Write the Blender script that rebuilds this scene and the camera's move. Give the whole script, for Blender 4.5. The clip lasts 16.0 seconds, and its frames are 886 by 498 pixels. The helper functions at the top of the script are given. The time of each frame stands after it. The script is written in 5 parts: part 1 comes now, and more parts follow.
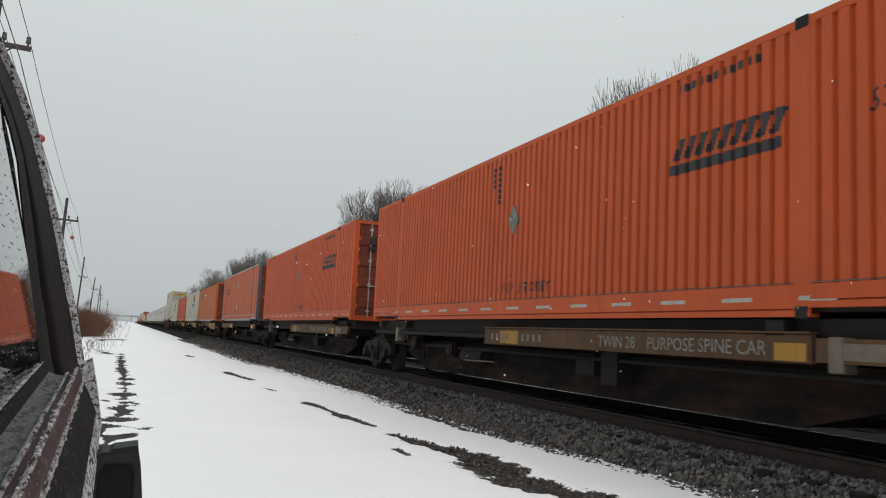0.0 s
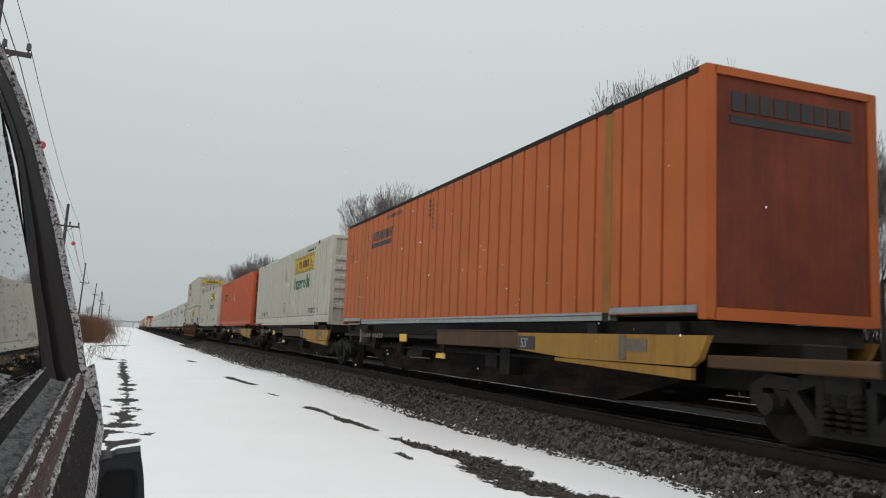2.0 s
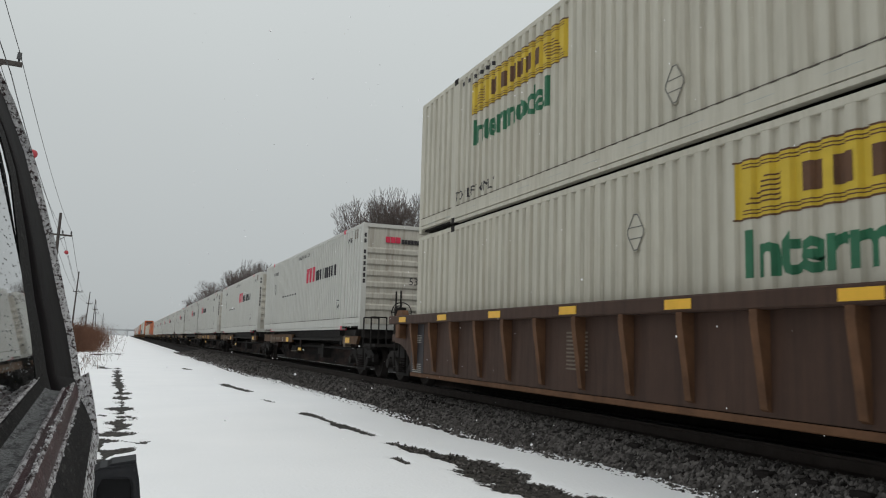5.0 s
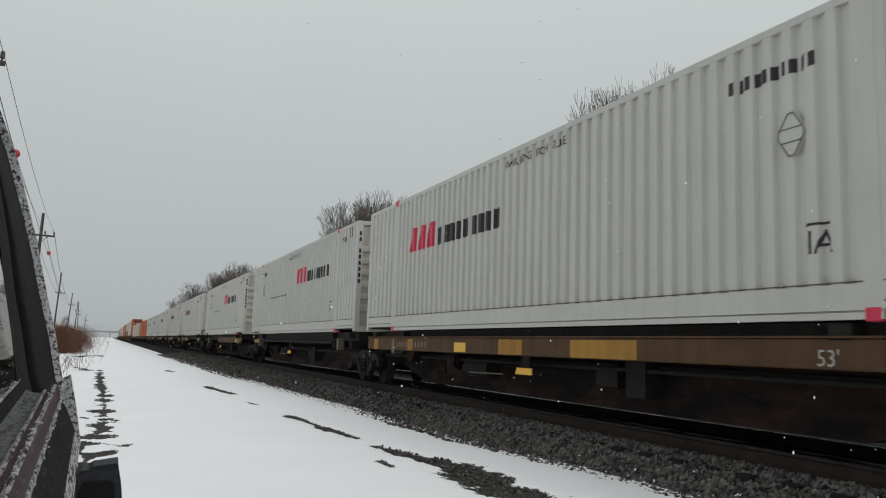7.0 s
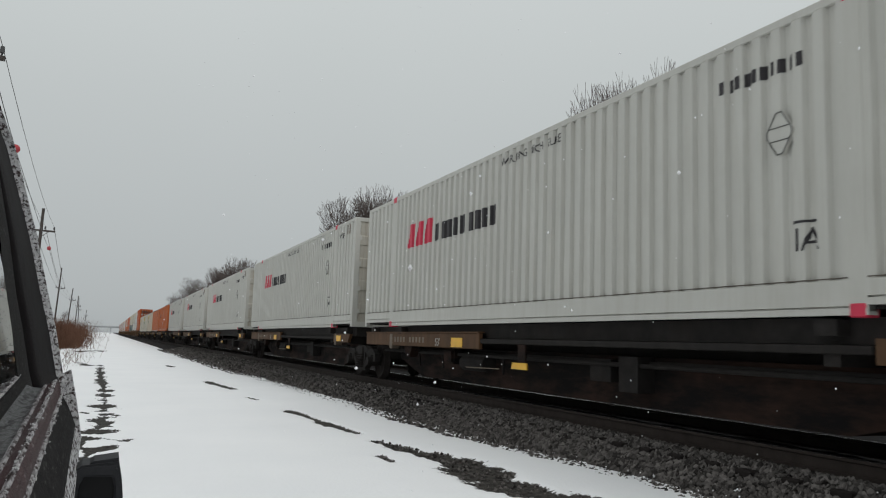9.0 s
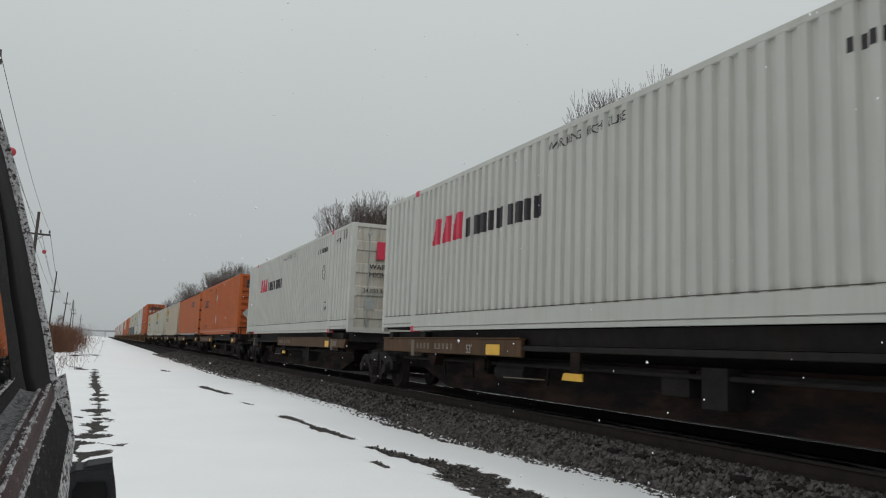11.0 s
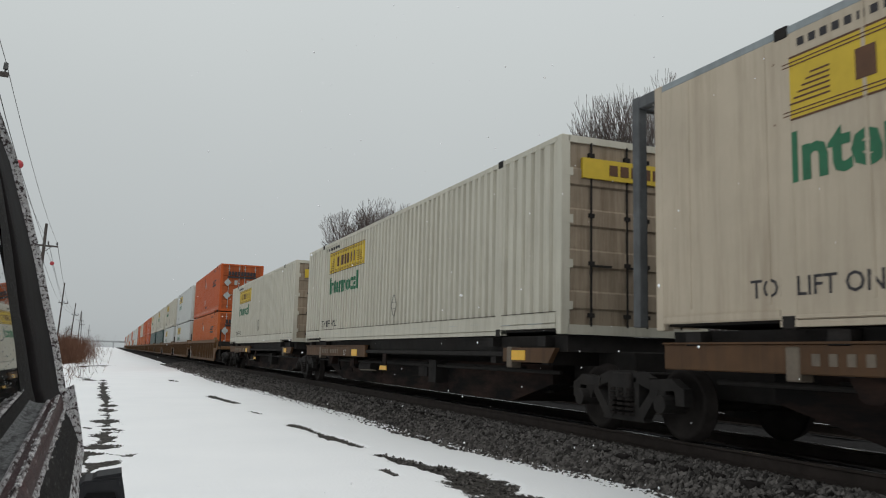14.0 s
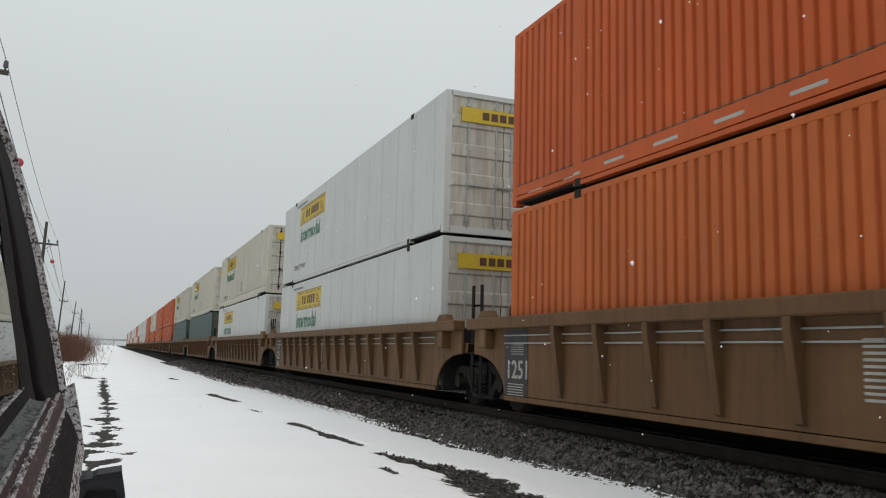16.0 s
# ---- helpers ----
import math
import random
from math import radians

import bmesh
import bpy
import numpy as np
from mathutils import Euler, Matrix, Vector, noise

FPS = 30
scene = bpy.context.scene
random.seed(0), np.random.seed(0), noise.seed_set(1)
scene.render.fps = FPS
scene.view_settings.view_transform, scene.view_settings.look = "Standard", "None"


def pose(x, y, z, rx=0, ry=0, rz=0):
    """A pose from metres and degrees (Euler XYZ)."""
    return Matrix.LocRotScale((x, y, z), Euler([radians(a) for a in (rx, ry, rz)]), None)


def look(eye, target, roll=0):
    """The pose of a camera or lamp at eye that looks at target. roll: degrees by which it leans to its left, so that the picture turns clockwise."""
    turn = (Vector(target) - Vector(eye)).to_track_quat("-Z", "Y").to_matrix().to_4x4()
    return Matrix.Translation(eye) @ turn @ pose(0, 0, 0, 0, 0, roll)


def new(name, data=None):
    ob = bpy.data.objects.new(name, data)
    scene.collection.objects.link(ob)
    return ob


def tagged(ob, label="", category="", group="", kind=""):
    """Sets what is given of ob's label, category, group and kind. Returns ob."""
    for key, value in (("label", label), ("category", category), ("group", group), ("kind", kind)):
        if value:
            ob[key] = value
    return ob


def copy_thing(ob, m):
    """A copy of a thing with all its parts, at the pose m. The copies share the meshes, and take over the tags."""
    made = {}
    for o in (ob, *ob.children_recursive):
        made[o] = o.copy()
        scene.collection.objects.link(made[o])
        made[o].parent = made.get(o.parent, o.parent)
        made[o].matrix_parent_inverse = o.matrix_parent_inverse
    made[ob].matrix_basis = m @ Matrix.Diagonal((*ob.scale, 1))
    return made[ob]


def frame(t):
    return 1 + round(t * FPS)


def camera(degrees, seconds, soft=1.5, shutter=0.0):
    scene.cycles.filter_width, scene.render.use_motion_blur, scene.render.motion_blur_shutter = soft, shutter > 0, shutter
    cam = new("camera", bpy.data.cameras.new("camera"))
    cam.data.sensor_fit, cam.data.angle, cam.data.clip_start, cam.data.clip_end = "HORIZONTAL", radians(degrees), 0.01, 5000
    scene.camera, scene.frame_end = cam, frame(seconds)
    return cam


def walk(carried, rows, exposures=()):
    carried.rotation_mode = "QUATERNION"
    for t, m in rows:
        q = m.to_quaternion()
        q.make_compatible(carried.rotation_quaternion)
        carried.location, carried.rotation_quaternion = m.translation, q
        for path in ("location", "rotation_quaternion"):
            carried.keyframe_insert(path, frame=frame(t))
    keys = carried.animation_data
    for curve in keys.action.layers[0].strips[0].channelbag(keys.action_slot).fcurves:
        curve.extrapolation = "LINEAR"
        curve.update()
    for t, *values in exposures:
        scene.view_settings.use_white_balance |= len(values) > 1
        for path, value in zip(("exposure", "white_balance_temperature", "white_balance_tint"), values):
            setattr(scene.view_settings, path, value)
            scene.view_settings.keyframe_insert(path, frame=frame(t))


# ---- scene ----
EYE = 1.4            # the lens above the snow
VIEW = [  # seconds, yaw, pitch, roll in degrees
    (0.0, -21.02, 6.26, 2.8),
    (0.5, -20.97, 6.29, 2.26),
    (1.0, -21.12, 6.41, 1.98),
    (1.5, -21.19, 6.44, 1.95),
    (2.0, -20.93, 6.5, 2.4),
    (2.5, -20.44, 6.55, 2.45),
    (3.0, -21.1, 6.49, 2.39),
    (3.5, -21.36, 6.48, 1.88),
    (4.0, -21.65, 7.17, 2.44),
    (4.5, -21.55, 7.3, 1.56),
    (5.0, -21.34, 6.8, 1.61),
    (7.5, -22.5, 7.06, 1.83),
    (8.0, -21.78, 6.49, 1.2),
    (8.5, -22.42, 6.52, 1.66),
    (9.0, -22.36, 6.71, 1.84),
    (11.5, -22.65, 7.18, 2.14),
    (12.0, -22.38, 7.13, 1.73),
    (12.5, -22.1, 6.16, 1.14),
    (13.0, -21.92, 6.2, 0.95),
    (13.5, -21.69, 7.22, 1.28),
    (14.0, -22.16, 7.6, 1.49),
    (14.5, -22.56, 7.75, 1.48),
    (15.0, -22.5, 7.63, 2.02),
    (15.5, -23.0, 7.31, 2.38),
    (16.0, -22.15, 7.48, 1.52),
]
cam = camera(58.1, 16.0, soft=1.1, shutter=0.035)


def held(yaw, pitch, roll):
    a, b = radians(yaw), radians(pitch)
    eye = Vector((0, 0, EYE))
    ahead = Vector((-math.sin(a) * math.cos(b), math.cos(a) * math.cos(b), math.sin(b)))
    return look(eye, eye + ahead, roll)


walk(cam, [(t, held(y, p, r)) for t, y, p, r in VIEW],
     exposures=[(0.0, 0.04), (2.5, 0.0), (3.0, -0.1), (3.5, 0.0), (4.2, -0.15), (5.0, -0.1), (7.5, -0.2), (9.0, -0.17), (11.5, -0.2), (12.0, -0.08), (12.5, 0.0), (13.5, -0.05), (14.0, -0.13), (14.5, -0.17), (15.0, -0.1), (15.5, 0.0), (16.0, 0.05)])

# ---- world and light: a bright overcast winter sky ----
world = bpy.data.worlds.new("overcast")
scene.world = world
world.use_nodes = True
wn, wl = world.node_tree.nodes, world.node_tree.links
wn.clear()
w_out = wn.new("ShaderNodeOutputWorld")
w_bg = wn.new("ShaderNodeBackground")
w_sky = wn.new("ShaderNodeTexSky")
w_sky.sky_type = "NISHITA"
w_sky.sun_disc = False
w_sky.sun_elevation, w_sky.sun_rotation = radians(46), radians(163)
w_dull = wn.new("ShaderNodeHueSaturation")
w_dull.inputs["Saturation"].default_value = 0.12
w_dull.inputs["Value"].default_value = 0.10
w_co = wn.new("ShaderNodeTexCoord")
w_sep = wn.new("ShaderNodeSeparateXYZ")
w_ramp = wn.new("ShaderNodeValToRGB")
w_ramp.color_ramp.elements[0].position = 0.0
w_ramp.color_ramp.elements[0].color = (0.440, 0.474, 0.485, 1)
w_ramp.color_ramp.elements[1].position = 1.0
w_ramp.color_ramp.elements[1].color = (0.96, 1.0, 1.0, 1)
for at, c in ((0.12, (0.503, 0.540, 0.547, 1)), (0.36, (0.643, 0.686, 0.686, 1)), (0.6, (0.775, 0.82, 0.828, 1))):
    e = w_ramp.color_ramp.elements.new(at)
    e.color = c
w_noise = wn.new("ShaderNodeTexNoise")
w_noise.inputs["Scale"].default_value = 1.6
w_noise.inputs["Detail"].default_value = 3
w_cl = wn.new("ShaderNodeMapRange")
w_cl.inputs["To Min"].default_value = 0.95
w_cl.inputs["To Max"].default_value = 1.05
w_mul = wn.new("ShaderNodeVectorMath")
w_mul.operation = "SCALE"
w_mix = wn.new("ShaderNodeMixRGB")
w_mix.inputs[0].default_value = 0.9
wl.new(w_co.outputs["Generated"], w_sep.inputs[0])
wl.new(w_sep.outputs["Z"], w_ramp.inputs[0])
wl.new(w_co.outputs["Generated"], w_noise.inputs["Vector"])
wl.new(w_noise.outputs[0], w_cl.inputs[0])
wl.new(w_ramp.outputs[0], w_mul.inputs[0])
wl.new(w_cl.outputs[0], w_mul.inputs["Scale"])
wl.new(w_sky.outputs[0], w_dull.inputs["Color"])
wl.new(w_dull.outputs[0], w_mix.inputs[1])
wl.new(w_mul.outputs[0], w_mix.inputs[2])
wl.new(w_mix.outputs[0], w_bg.inputs[0])
wl.new(w_bg.outputs[0], w_out.inputs[0])

sun = new("sun", bpy.data.lights.new("sun", "SUN"))
sun.data.energy, sun.data.angle, sun.data.color = 0.65, radians(35), (1.0, 0.98, 0.96)
sun.matrix_world = look((14, -46, 52), (0, 0, 0))


# ---- materials ----
def mat(name, colour, rough=0.6, metal=0.0, vary=0.12, scale=3.0, grime=0.0, grime_colour=(0.05, 0.045, 0.04), streak=False, bump=0.0, bump_scale=40.0, spec=0.4, island=0.0, grime_scale=1.3, edge=(0.45, 0.8)):
    m = bpy.data.materials.new(name)
    m.use_nodes = True
    n, l = m.node_tree.nodes, m.node_tree.links
    b = n["Principled BSDF"]
    b.inputs["Roughness"].default_value = rough
    b.inputs["Metallic"].default_value = metal
    b.inputs["Specular IOR Level"].default_value = spec
    co = n.new("ShaderNodeTexCoord")
    big = n.new("ShaderNodeTexNoise")
    big.inputs["Scale"].default_value = scale
    big.inputs["Detail"].default_value = 8
    big.inputs["Roughness"].default_value = 0.65
    l.new(co.outputs["Object"], big.inputs["Vector"])
    ramp = n.new("ShaderNodeValToRGB")
    ramp.color_ramp.elements[0].position, ramp.color_ramp.elements[1].position = 0.3, 0.72
    ramp.color_ramp.elements[0].color = (*[c * (1 - vary) for c in colour], 1)
    ramp.color_ramp.elements[1].color = (*[min(1, c * (1 + vary)) for c in colour], 1)
    l.new(big.outputs[0], ramp.inputs[0])
    last = ramp.outputs[0]
    if island:
        geo = n.new("ShaderNodeNewGeometry")
        rr = n.new("ShaderNodeMapRange")
        rr.inputs["To Min"].default_value, rr.inputs["To Max"].default_value = 1 - island, 1 + island
        l.new(geo.outputs["Random Per Island"], rr.inputs[0])
        sc = n.new("ShaderNodeVectorMath")
        sc.operation = "SCALE"
        l.new(last, sc.inputs[0])
        l.new(rr.outputs[0], sc.inputs["Scale"])
        last = sc.outputs[0]
    if grime:
        mp = n.new("ShaderNodeMapping")
        mp.inputs["Scale"].default_value = streak if isinstance(streak, tuple) else ((5, 5, 0.35) if streak else (1, 1, 1))
        l.new(co.outputs["Object"], mp.inputs[0])
        g = n.new("ShaderNodeTexNoise")
        g.inputs["Scale"].default_value = grime_scale
        g.inputs["Detail"].default_value = 10
        g.inputs["Roughness"].default_value = 0.7
        l.new(mp.outputs[0], g.inputs["Vector"])
        gr = n.new("ShaderNodeMapRange")
        gr.inputs["From Min"].default_value, gr.inputs["From Max"].default_value = edge
        gr.inputs["To Min"].default_value, gr.inputs["To Max"].default_value = 0, grime
        l.new(g.outputs[0], gr.inputs[0])
        mx = n.new("ShaderNodeMixRGB")
        mx.inputs[2].default_value = (*grime_colour, 1)
        l.new(gr.outputs[0], mx.inputs[0])
        l.new(last, mx.inputs[1])
        last = mx.outputs[0]
        ro = n.new("ShaderNodeMapRange")
        ro.inputs["To Min"].default_value, ro.inputs["To Max"].default_value = rough, min(1, rough + 0.3)
        l.new(gr.outputs[0], ro.inputs[0])
        l.new(ro.outputs[0], b.inputs["Roughness"])
    l.new(last, b.inputs["Base Color"])
    if bump:
        fine = n.new("ShaderNodeTexNoise")
        fine.inputs["Scale"].default_value = bump_scale
        fine.inputs["Detail"].default_value = 6
        l.new(co.outputs["Object"], fine.inputs["Vector"])
        bp = n.new("ShaderNodeBump")
        bp.inputs["Strength"].default_value = bump
        bp.inputs["Distance"].default_value = 0.02
        l.new(fine.outputs[0], bp.inputs["Height"])
        l.new(bp.outputs[0], b.inputs["Normal"])
    return m


M = {}
M["orange_red"] = mat("orange_red_paint", (0.46, 0.078, 0.020), 0.55, vary=0.1, scale=0.7, grime=0.35, grime_colour=(0.16, 0.05, 0.035), streak=True, spec=0.22)
M["orange"] = mat("orange_paint", (0.43, 0.084, 0.020), 0.55, vary=0.1, scale=0.7, grime=0.35, grime_colour=(0.2, 0.07, 0.04), streak=True, spec=0.22)
M["orange_pale"] = mat("weathered_orange_paint", (0.43, 0.105, 0.026), 0.6, vary=0.12, scale=0.8, grime=0.4, grime_colour=(0.22, 0.1, 0.06), streak=True, spec=0.22)
M["white"] = mat("white_paint", (0.50, 0.495, 0.46), 0.5, vary=0.06, scale=0.8, grime=0.42, grime_colour=(0.36, 0.34, 0.29), streak=True, spec=0.22)
M["cream"] = mat("cream_white_paint", (0.49, 0.465, 0.39), 0.5, vary=0.08, scale=0.8, grime=0.6, grime_colour=(0.27, 0.23, 0.17), streak=True, spec=0.22)
M["silver"] = mat("pale_grey_paint", (0.50, 0.51, 0.49), 0.5, vary=0.06, scale=0.8, grime=0.3, grime_colour=(0.3, 0.3, 0.29), streak=True, spec=0.22)
M["green"] = mat("dark_green_paint", (0.025, 0.06, 0.055), 0.5, vary=0.15, scale=0.8, grime=0.3, streak=True)
# grime-streaked end paints, their base lowered to offset the sun's light on the ends
M["dim_grime_end"] = mat("darkened_grimy_red_paint", (0.16, 0.036, 0.018), 0.75, vary=0.3, scale=1.2, grime=0.75, grime_colour=(0.05, 0.03, 0.025), streak=True, spec=0.22)
M["end_orange"] = mat("darkened_grimy_orange_paint", (0.33, 0.076, 0.022), 0.7, vary=0.2, scale=1.2, grime=0.6, grime_colour=(0.07, 0.035, 0.025), streak=True, spec=0.22)
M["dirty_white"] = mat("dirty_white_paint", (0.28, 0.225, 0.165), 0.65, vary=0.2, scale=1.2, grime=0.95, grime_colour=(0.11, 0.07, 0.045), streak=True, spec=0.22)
M["dark_end"] = mat("dark_brown_end_paint", (0.11, 0.09, 0.075), 0.7, vary=0.3, scale=1.5, grime=0.5, spec=0.22)
M["grey_post"] = mat("bare_grey_aluminium", (0.27, 0.30, 0.31), 0.45, 0.3, vary=0.15, scale=2, grime=0.4, streak=True)
M["black_mark"] = mat("black_marking_paint", (0.025, 0.022, 0.025), 0.6, vary=0.3, scale=6)
M["red_mark"] = mat("crimson_marking_paint", (0.55, 0.03, 0.07), 0.5, vary=0.1, scale=4)
M["yellow_mark"] = mat("yellow_marking_paint", (0.55, 0.385, 0.03), 0.55, vary=0.08, scale=4, grime=0.2, grime_colour=(0.35, 0.25, 0.05))
M["brown_mark"] = mat("dark_brown_marking_paint", (0.10, 0.045, 0.02), 0.6, vary=0.2, scale=5)
M["green_mark"] = mat("green_marking_paint", (0.015, 0.12, 0.055), 0.5, vary=0.15, scale=5)
M["white_mark"] = mat("off_white_marking_paint", (0.36, 0.345, 0.31), 0.55, vary=0.15, scale=9, grime=0.3)
M["girder_mark"] = mat("worn_white_stencil", (0.2, 0.19, 0.17), 0.6, vary=0.4, scale=14, grime=0.7, grime_scale=6)
M["faded_mark"] = mat("faded_marking_paint", (0.15, 0.12, 0.09), 0.7, vary=0.2, scale=9, grime=0.4)
M["warm_cream"] = mat("warm_cream_paint", (0.47, 0.40, 0.31), 0.55, vary=0.1, scale=0.8, grime=0.6, grime_colour=(0.26, 0.2, 0.14), streak=True, spec=0.22)
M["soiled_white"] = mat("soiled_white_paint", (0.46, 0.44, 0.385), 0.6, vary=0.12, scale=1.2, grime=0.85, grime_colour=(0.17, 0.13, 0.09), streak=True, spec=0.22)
M["grey_card"] = mat("grey_placard_metal", (0.36, 0.38, 0.37), 0.5, 0.2, vary=0.15, scale=6, grime=0.4)
M["spine_beam"] = mat("grimy_tan_steel", (0.088, 0.046, 0.022), 0.7, vary=0.25, scale=1.2, grime=0.6, grime_colour=(0.045, 0.035, 0.03), streak=True, bump=0.15, spec=0.22)
M["yellow_beam"] = mat("worn_yellow_steel", (0.34, 0.18, 0.035), 0.65, vary=0.2, scale=1.0, grime=0.55, grime_colour=(0.12, 0.06, 0.03), streak=True, bump=0.1, spec=0.22)
M["yellow_patch"] = mat("yellow_reflector", (0.75, 0.42, 0.03), 0.4, vary=0.1, scale=5)
M["dark_steel"] = mat("sooty_steel", (0.022, 0.020, 0.019), 0.85, 0.0, vary=0.3, scale=4, grime=0.4, grime_colour=(0.035, 0.026, 0.021), bump=0.2, spec=0.15)
M["tread"] = mat("wheel_steel", (0.02, 0.017, 0.016), 0.7, 0.0, vary=0.2, scale=5, grime=0.5, spec=0.04)
M["well_brown"] = mat("brown_well_steel", (0.062, 0.034, 0.024), 0.65, vary=0.2, scale=0.9, grime=0.75, grime_colour=(0.032, 0.024, 0.021), streak=True, bump=0.1, spec=0.22)
M["well_rib"] = mat("rust_worn_rib_steel", (0.125, 0.062, 0.032), 0.7, vary=0.3, scale=3.0, grime=0.6, grime_colour=(0.05, 0.028, 0.02), bump=0.15, spec=0.2)
# rust-red base with blotches down to near-black
M["sill_rust"] = mat("black_blotched_rust_steel", (0.033, 0.017, 0.012), 0.8, vary=0.45, scale=0.9, grime=1.0, grime_colour=(0.009, 0.008, 0.008), grime_scale=0.8, streak=(1, 0.6, 2.2), edge=(0.38, 0.56), bump=0.2, spec=0.15)
M["cast_steel"] = mat("dusty_cast_steel", (0.024, 0.022, 0.021), 0.85, vary=0.3, scale=4, grime=0.5, grime_colour=(0.034, 0.028, 0.024), bump=0.2, spec=0.12)
M["dark_line"] = mat("dark_line_paint", (0.12, 0.105, 0.09), 0.8, vary=0.4, scale=2.5, grime=0.8, grime_colour=(0.04, 0.03, 0.025), spec=0.1)
M["worn_post"] = mat("worn_amber_post_paint", (0.30, 0.13, 0.03), 0.65, vary=0.2, scale=2, grime=0.6, grime_colour=(0.12, 0.06, 0.03), streak=True, spec=0.2)
M["frame_grey"] = mat("grimy_dark_grey_frame", (0.10, 0.105, 0.11), 0.7, vary=0.3, scale=3, grime=0.5, streak=True, spec=0.2)
M["placard_rim"] = mat("tarnished_placard_rim", (0.15, 0.15, 0.14), 0.6, 0.2, vary=0.4, scale=9)
M["well_tan"] = mat("tan_well_steel", (0.125, 0.066, 0.029), 0.65, vary=0.2, scale=0.9, grime=0.7, grime_colour=(0.05, 0.032, 0.024), streak=True, bump=0.1, spec=0.22)
M["rail"] = mat("rusty_rail", (0.038, 0.031, 0.028), 0.7, 0.1, vary=0.25, scale=5, bump=0.2, spec=0.04)
M["rail_top"] = mat("polished_rail_head", (0.55, 0.55, 0.56), 0.25, 1.0, vary=0.1, scale=8)
M["tie"] = mat("creosoted_timber", (0.022, 0.019, 0.018), 0.85, vary=0.3, scale=6, bump=0.4, spec=0.04)
M["stone"] = mat("grey_ballast_stone", (0.098, 0.090, 0.085), 0.9, vary=0.25, scale=8, island=0.7, bump=0.3, bump_scale=80, spec=0.04)
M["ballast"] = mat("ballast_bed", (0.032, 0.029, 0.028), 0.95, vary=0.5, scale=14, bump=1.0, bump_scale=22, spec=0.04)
M["black_bed"] = mat("near_black_ballast", (0.025, 0.024, 0.024), 0.95, vary=0.5, scale=14, bump=1.0, bump_scale=22, spec=0.04)
M["bark"] = mat("grey_brown_bark", (0.075, 0.062, 0.055), 0.9, vary=0.3, scale=3, bump=0.3, spec=0.04)
# twigs set paler than the bark, with haze mixed into their colour
M["twig"] = mat("bare_twigs", (0.13, 0.108, 0.10), 0.9, vary=0.3, scale=2, island=0.3, spec=0.04)
M["scrub"] = mat("brown_winter_scrub", (0.115, 0.062, 0.042), 0.95, vary=0.3, scale=1.5, island=0.5, spec=0.04)
M["brush"] = mat("dark_winter_brush", (0.032, 0.027, 0.025), 0.95, vary=0.3, scale=1.0, island=0.4, spec=0.04)
M["litter"] = mat("dark_leaf_litter", (0.03, 0.022, 0.018), 0.95, vary=0.5, scale=5, bump=1.0, bump_scale=15, spec=0.04)
M["pole"] = mat("weathered_pole_timber", (0.06, 0.05, 0.045), 0.85, vary=0.25, scale=3, bump=0.3)
M["wire"] = mat("dark_cable", (0.07, 0.07, 0.07), 0.6, vary=0.1)
M["ball"] = mat("red_marker_ball", (0.42, 0.05, 0.06), 0.5, vary=0.1)
M["car_red"] = mat("dark_red_car_paint", (0.036, 0.011, 0.013), 0.5, 0.0, vary=0.5, scale=22, grime=0.9, grime_colour=(0.26, 0.24, 0.24), grime_scale=120, bump=0.3, bump_scale=170, spec=0.2, streak=(1, 0.3, 1), edge=(0.57, 0.63))
M["car_black"] = mat("black_rubber_seal", (0.011, 0.010, 0.010), 0.75, vary=0.5, scale=18, grime=0.6, grime_colour=(0.12, 0.113, 0.113), grime_scale=120, bump=0.3, bump_scale=160, spec=0.08, streak=(1, 0.3, 1), edge=(0.57, 0.64))
M["wet_ledge"] = mat("wet_grey_ledge", (0.03, 0.03, 0.031), 0.45, vary=0.6, scale=26, grime=0.8, grime_colour=(0.012, 0.011, 0.011), grime_scale=90, bump=0.3, bump_scale=150, spec=0.25, streak=(1, 0.3, 1), edge=(0.5, 0.6))
M["pillar"] = mat("wet_black_pillar", (0.005, 0.004, 0.0045), 0.7, vary=0.5, scale=6, grime=0.35, grime_colour=(0.02, 0.01, 0.012), grime_scale=14, bump=0.2, bump_scale=120, spec=0.06)
M["car_plastic"] = mat("black_mirror_plastic", (0.024, 0.025, 0.028), 0.6, vary=0.3, scale=14, grime=0.3, grime_colour=(0.05, 0.05, 0.053), grime_scale=40, spec=0.2)
M["slush"] = mat("speckled_slush", (0.5, 0.5, 0.51), 0.85, vary=0.3, scale=60, grime=1.0, grime_colour=(0.035, 0.022, 0.022), grime_scale=110, bump=0.5, bump_scale=120, streak=(1, 0.3, 1), edge=(0.49, 0.57))
M["fringe"] = mat("dirty_slush_fringe", (0.34, 0.33, 0.335), 0.85, vary=0.4, scale=60, grime=1.0, grime_colour=(0.03, 0.018, 0.018), grime_scale=130, bump=0.5, bump_scale=120, streak=(1, 0.25, 1), edge=(0.47, 0.58))
M["raindrop"] = mat("dull_raindrop", (0.09, 0.093, 0.093), 0.3, vary=0.2, scale=30, spec=0.5)
M["mirror_dark"] = mat("shaded_mirror_glass", (0.006, 0.006, 0.007), 0.25, vary=0.2, scale=20, spec=0.2)
M["flake"] = mat("snowflake", (0.9, 0.9, 0.92), 0.7, vary=0.03)
M["bridge"] = mat("grey_concrete", (0.42, 0.43, 0.44), 0.85, vary=0.15, scale=0.5)


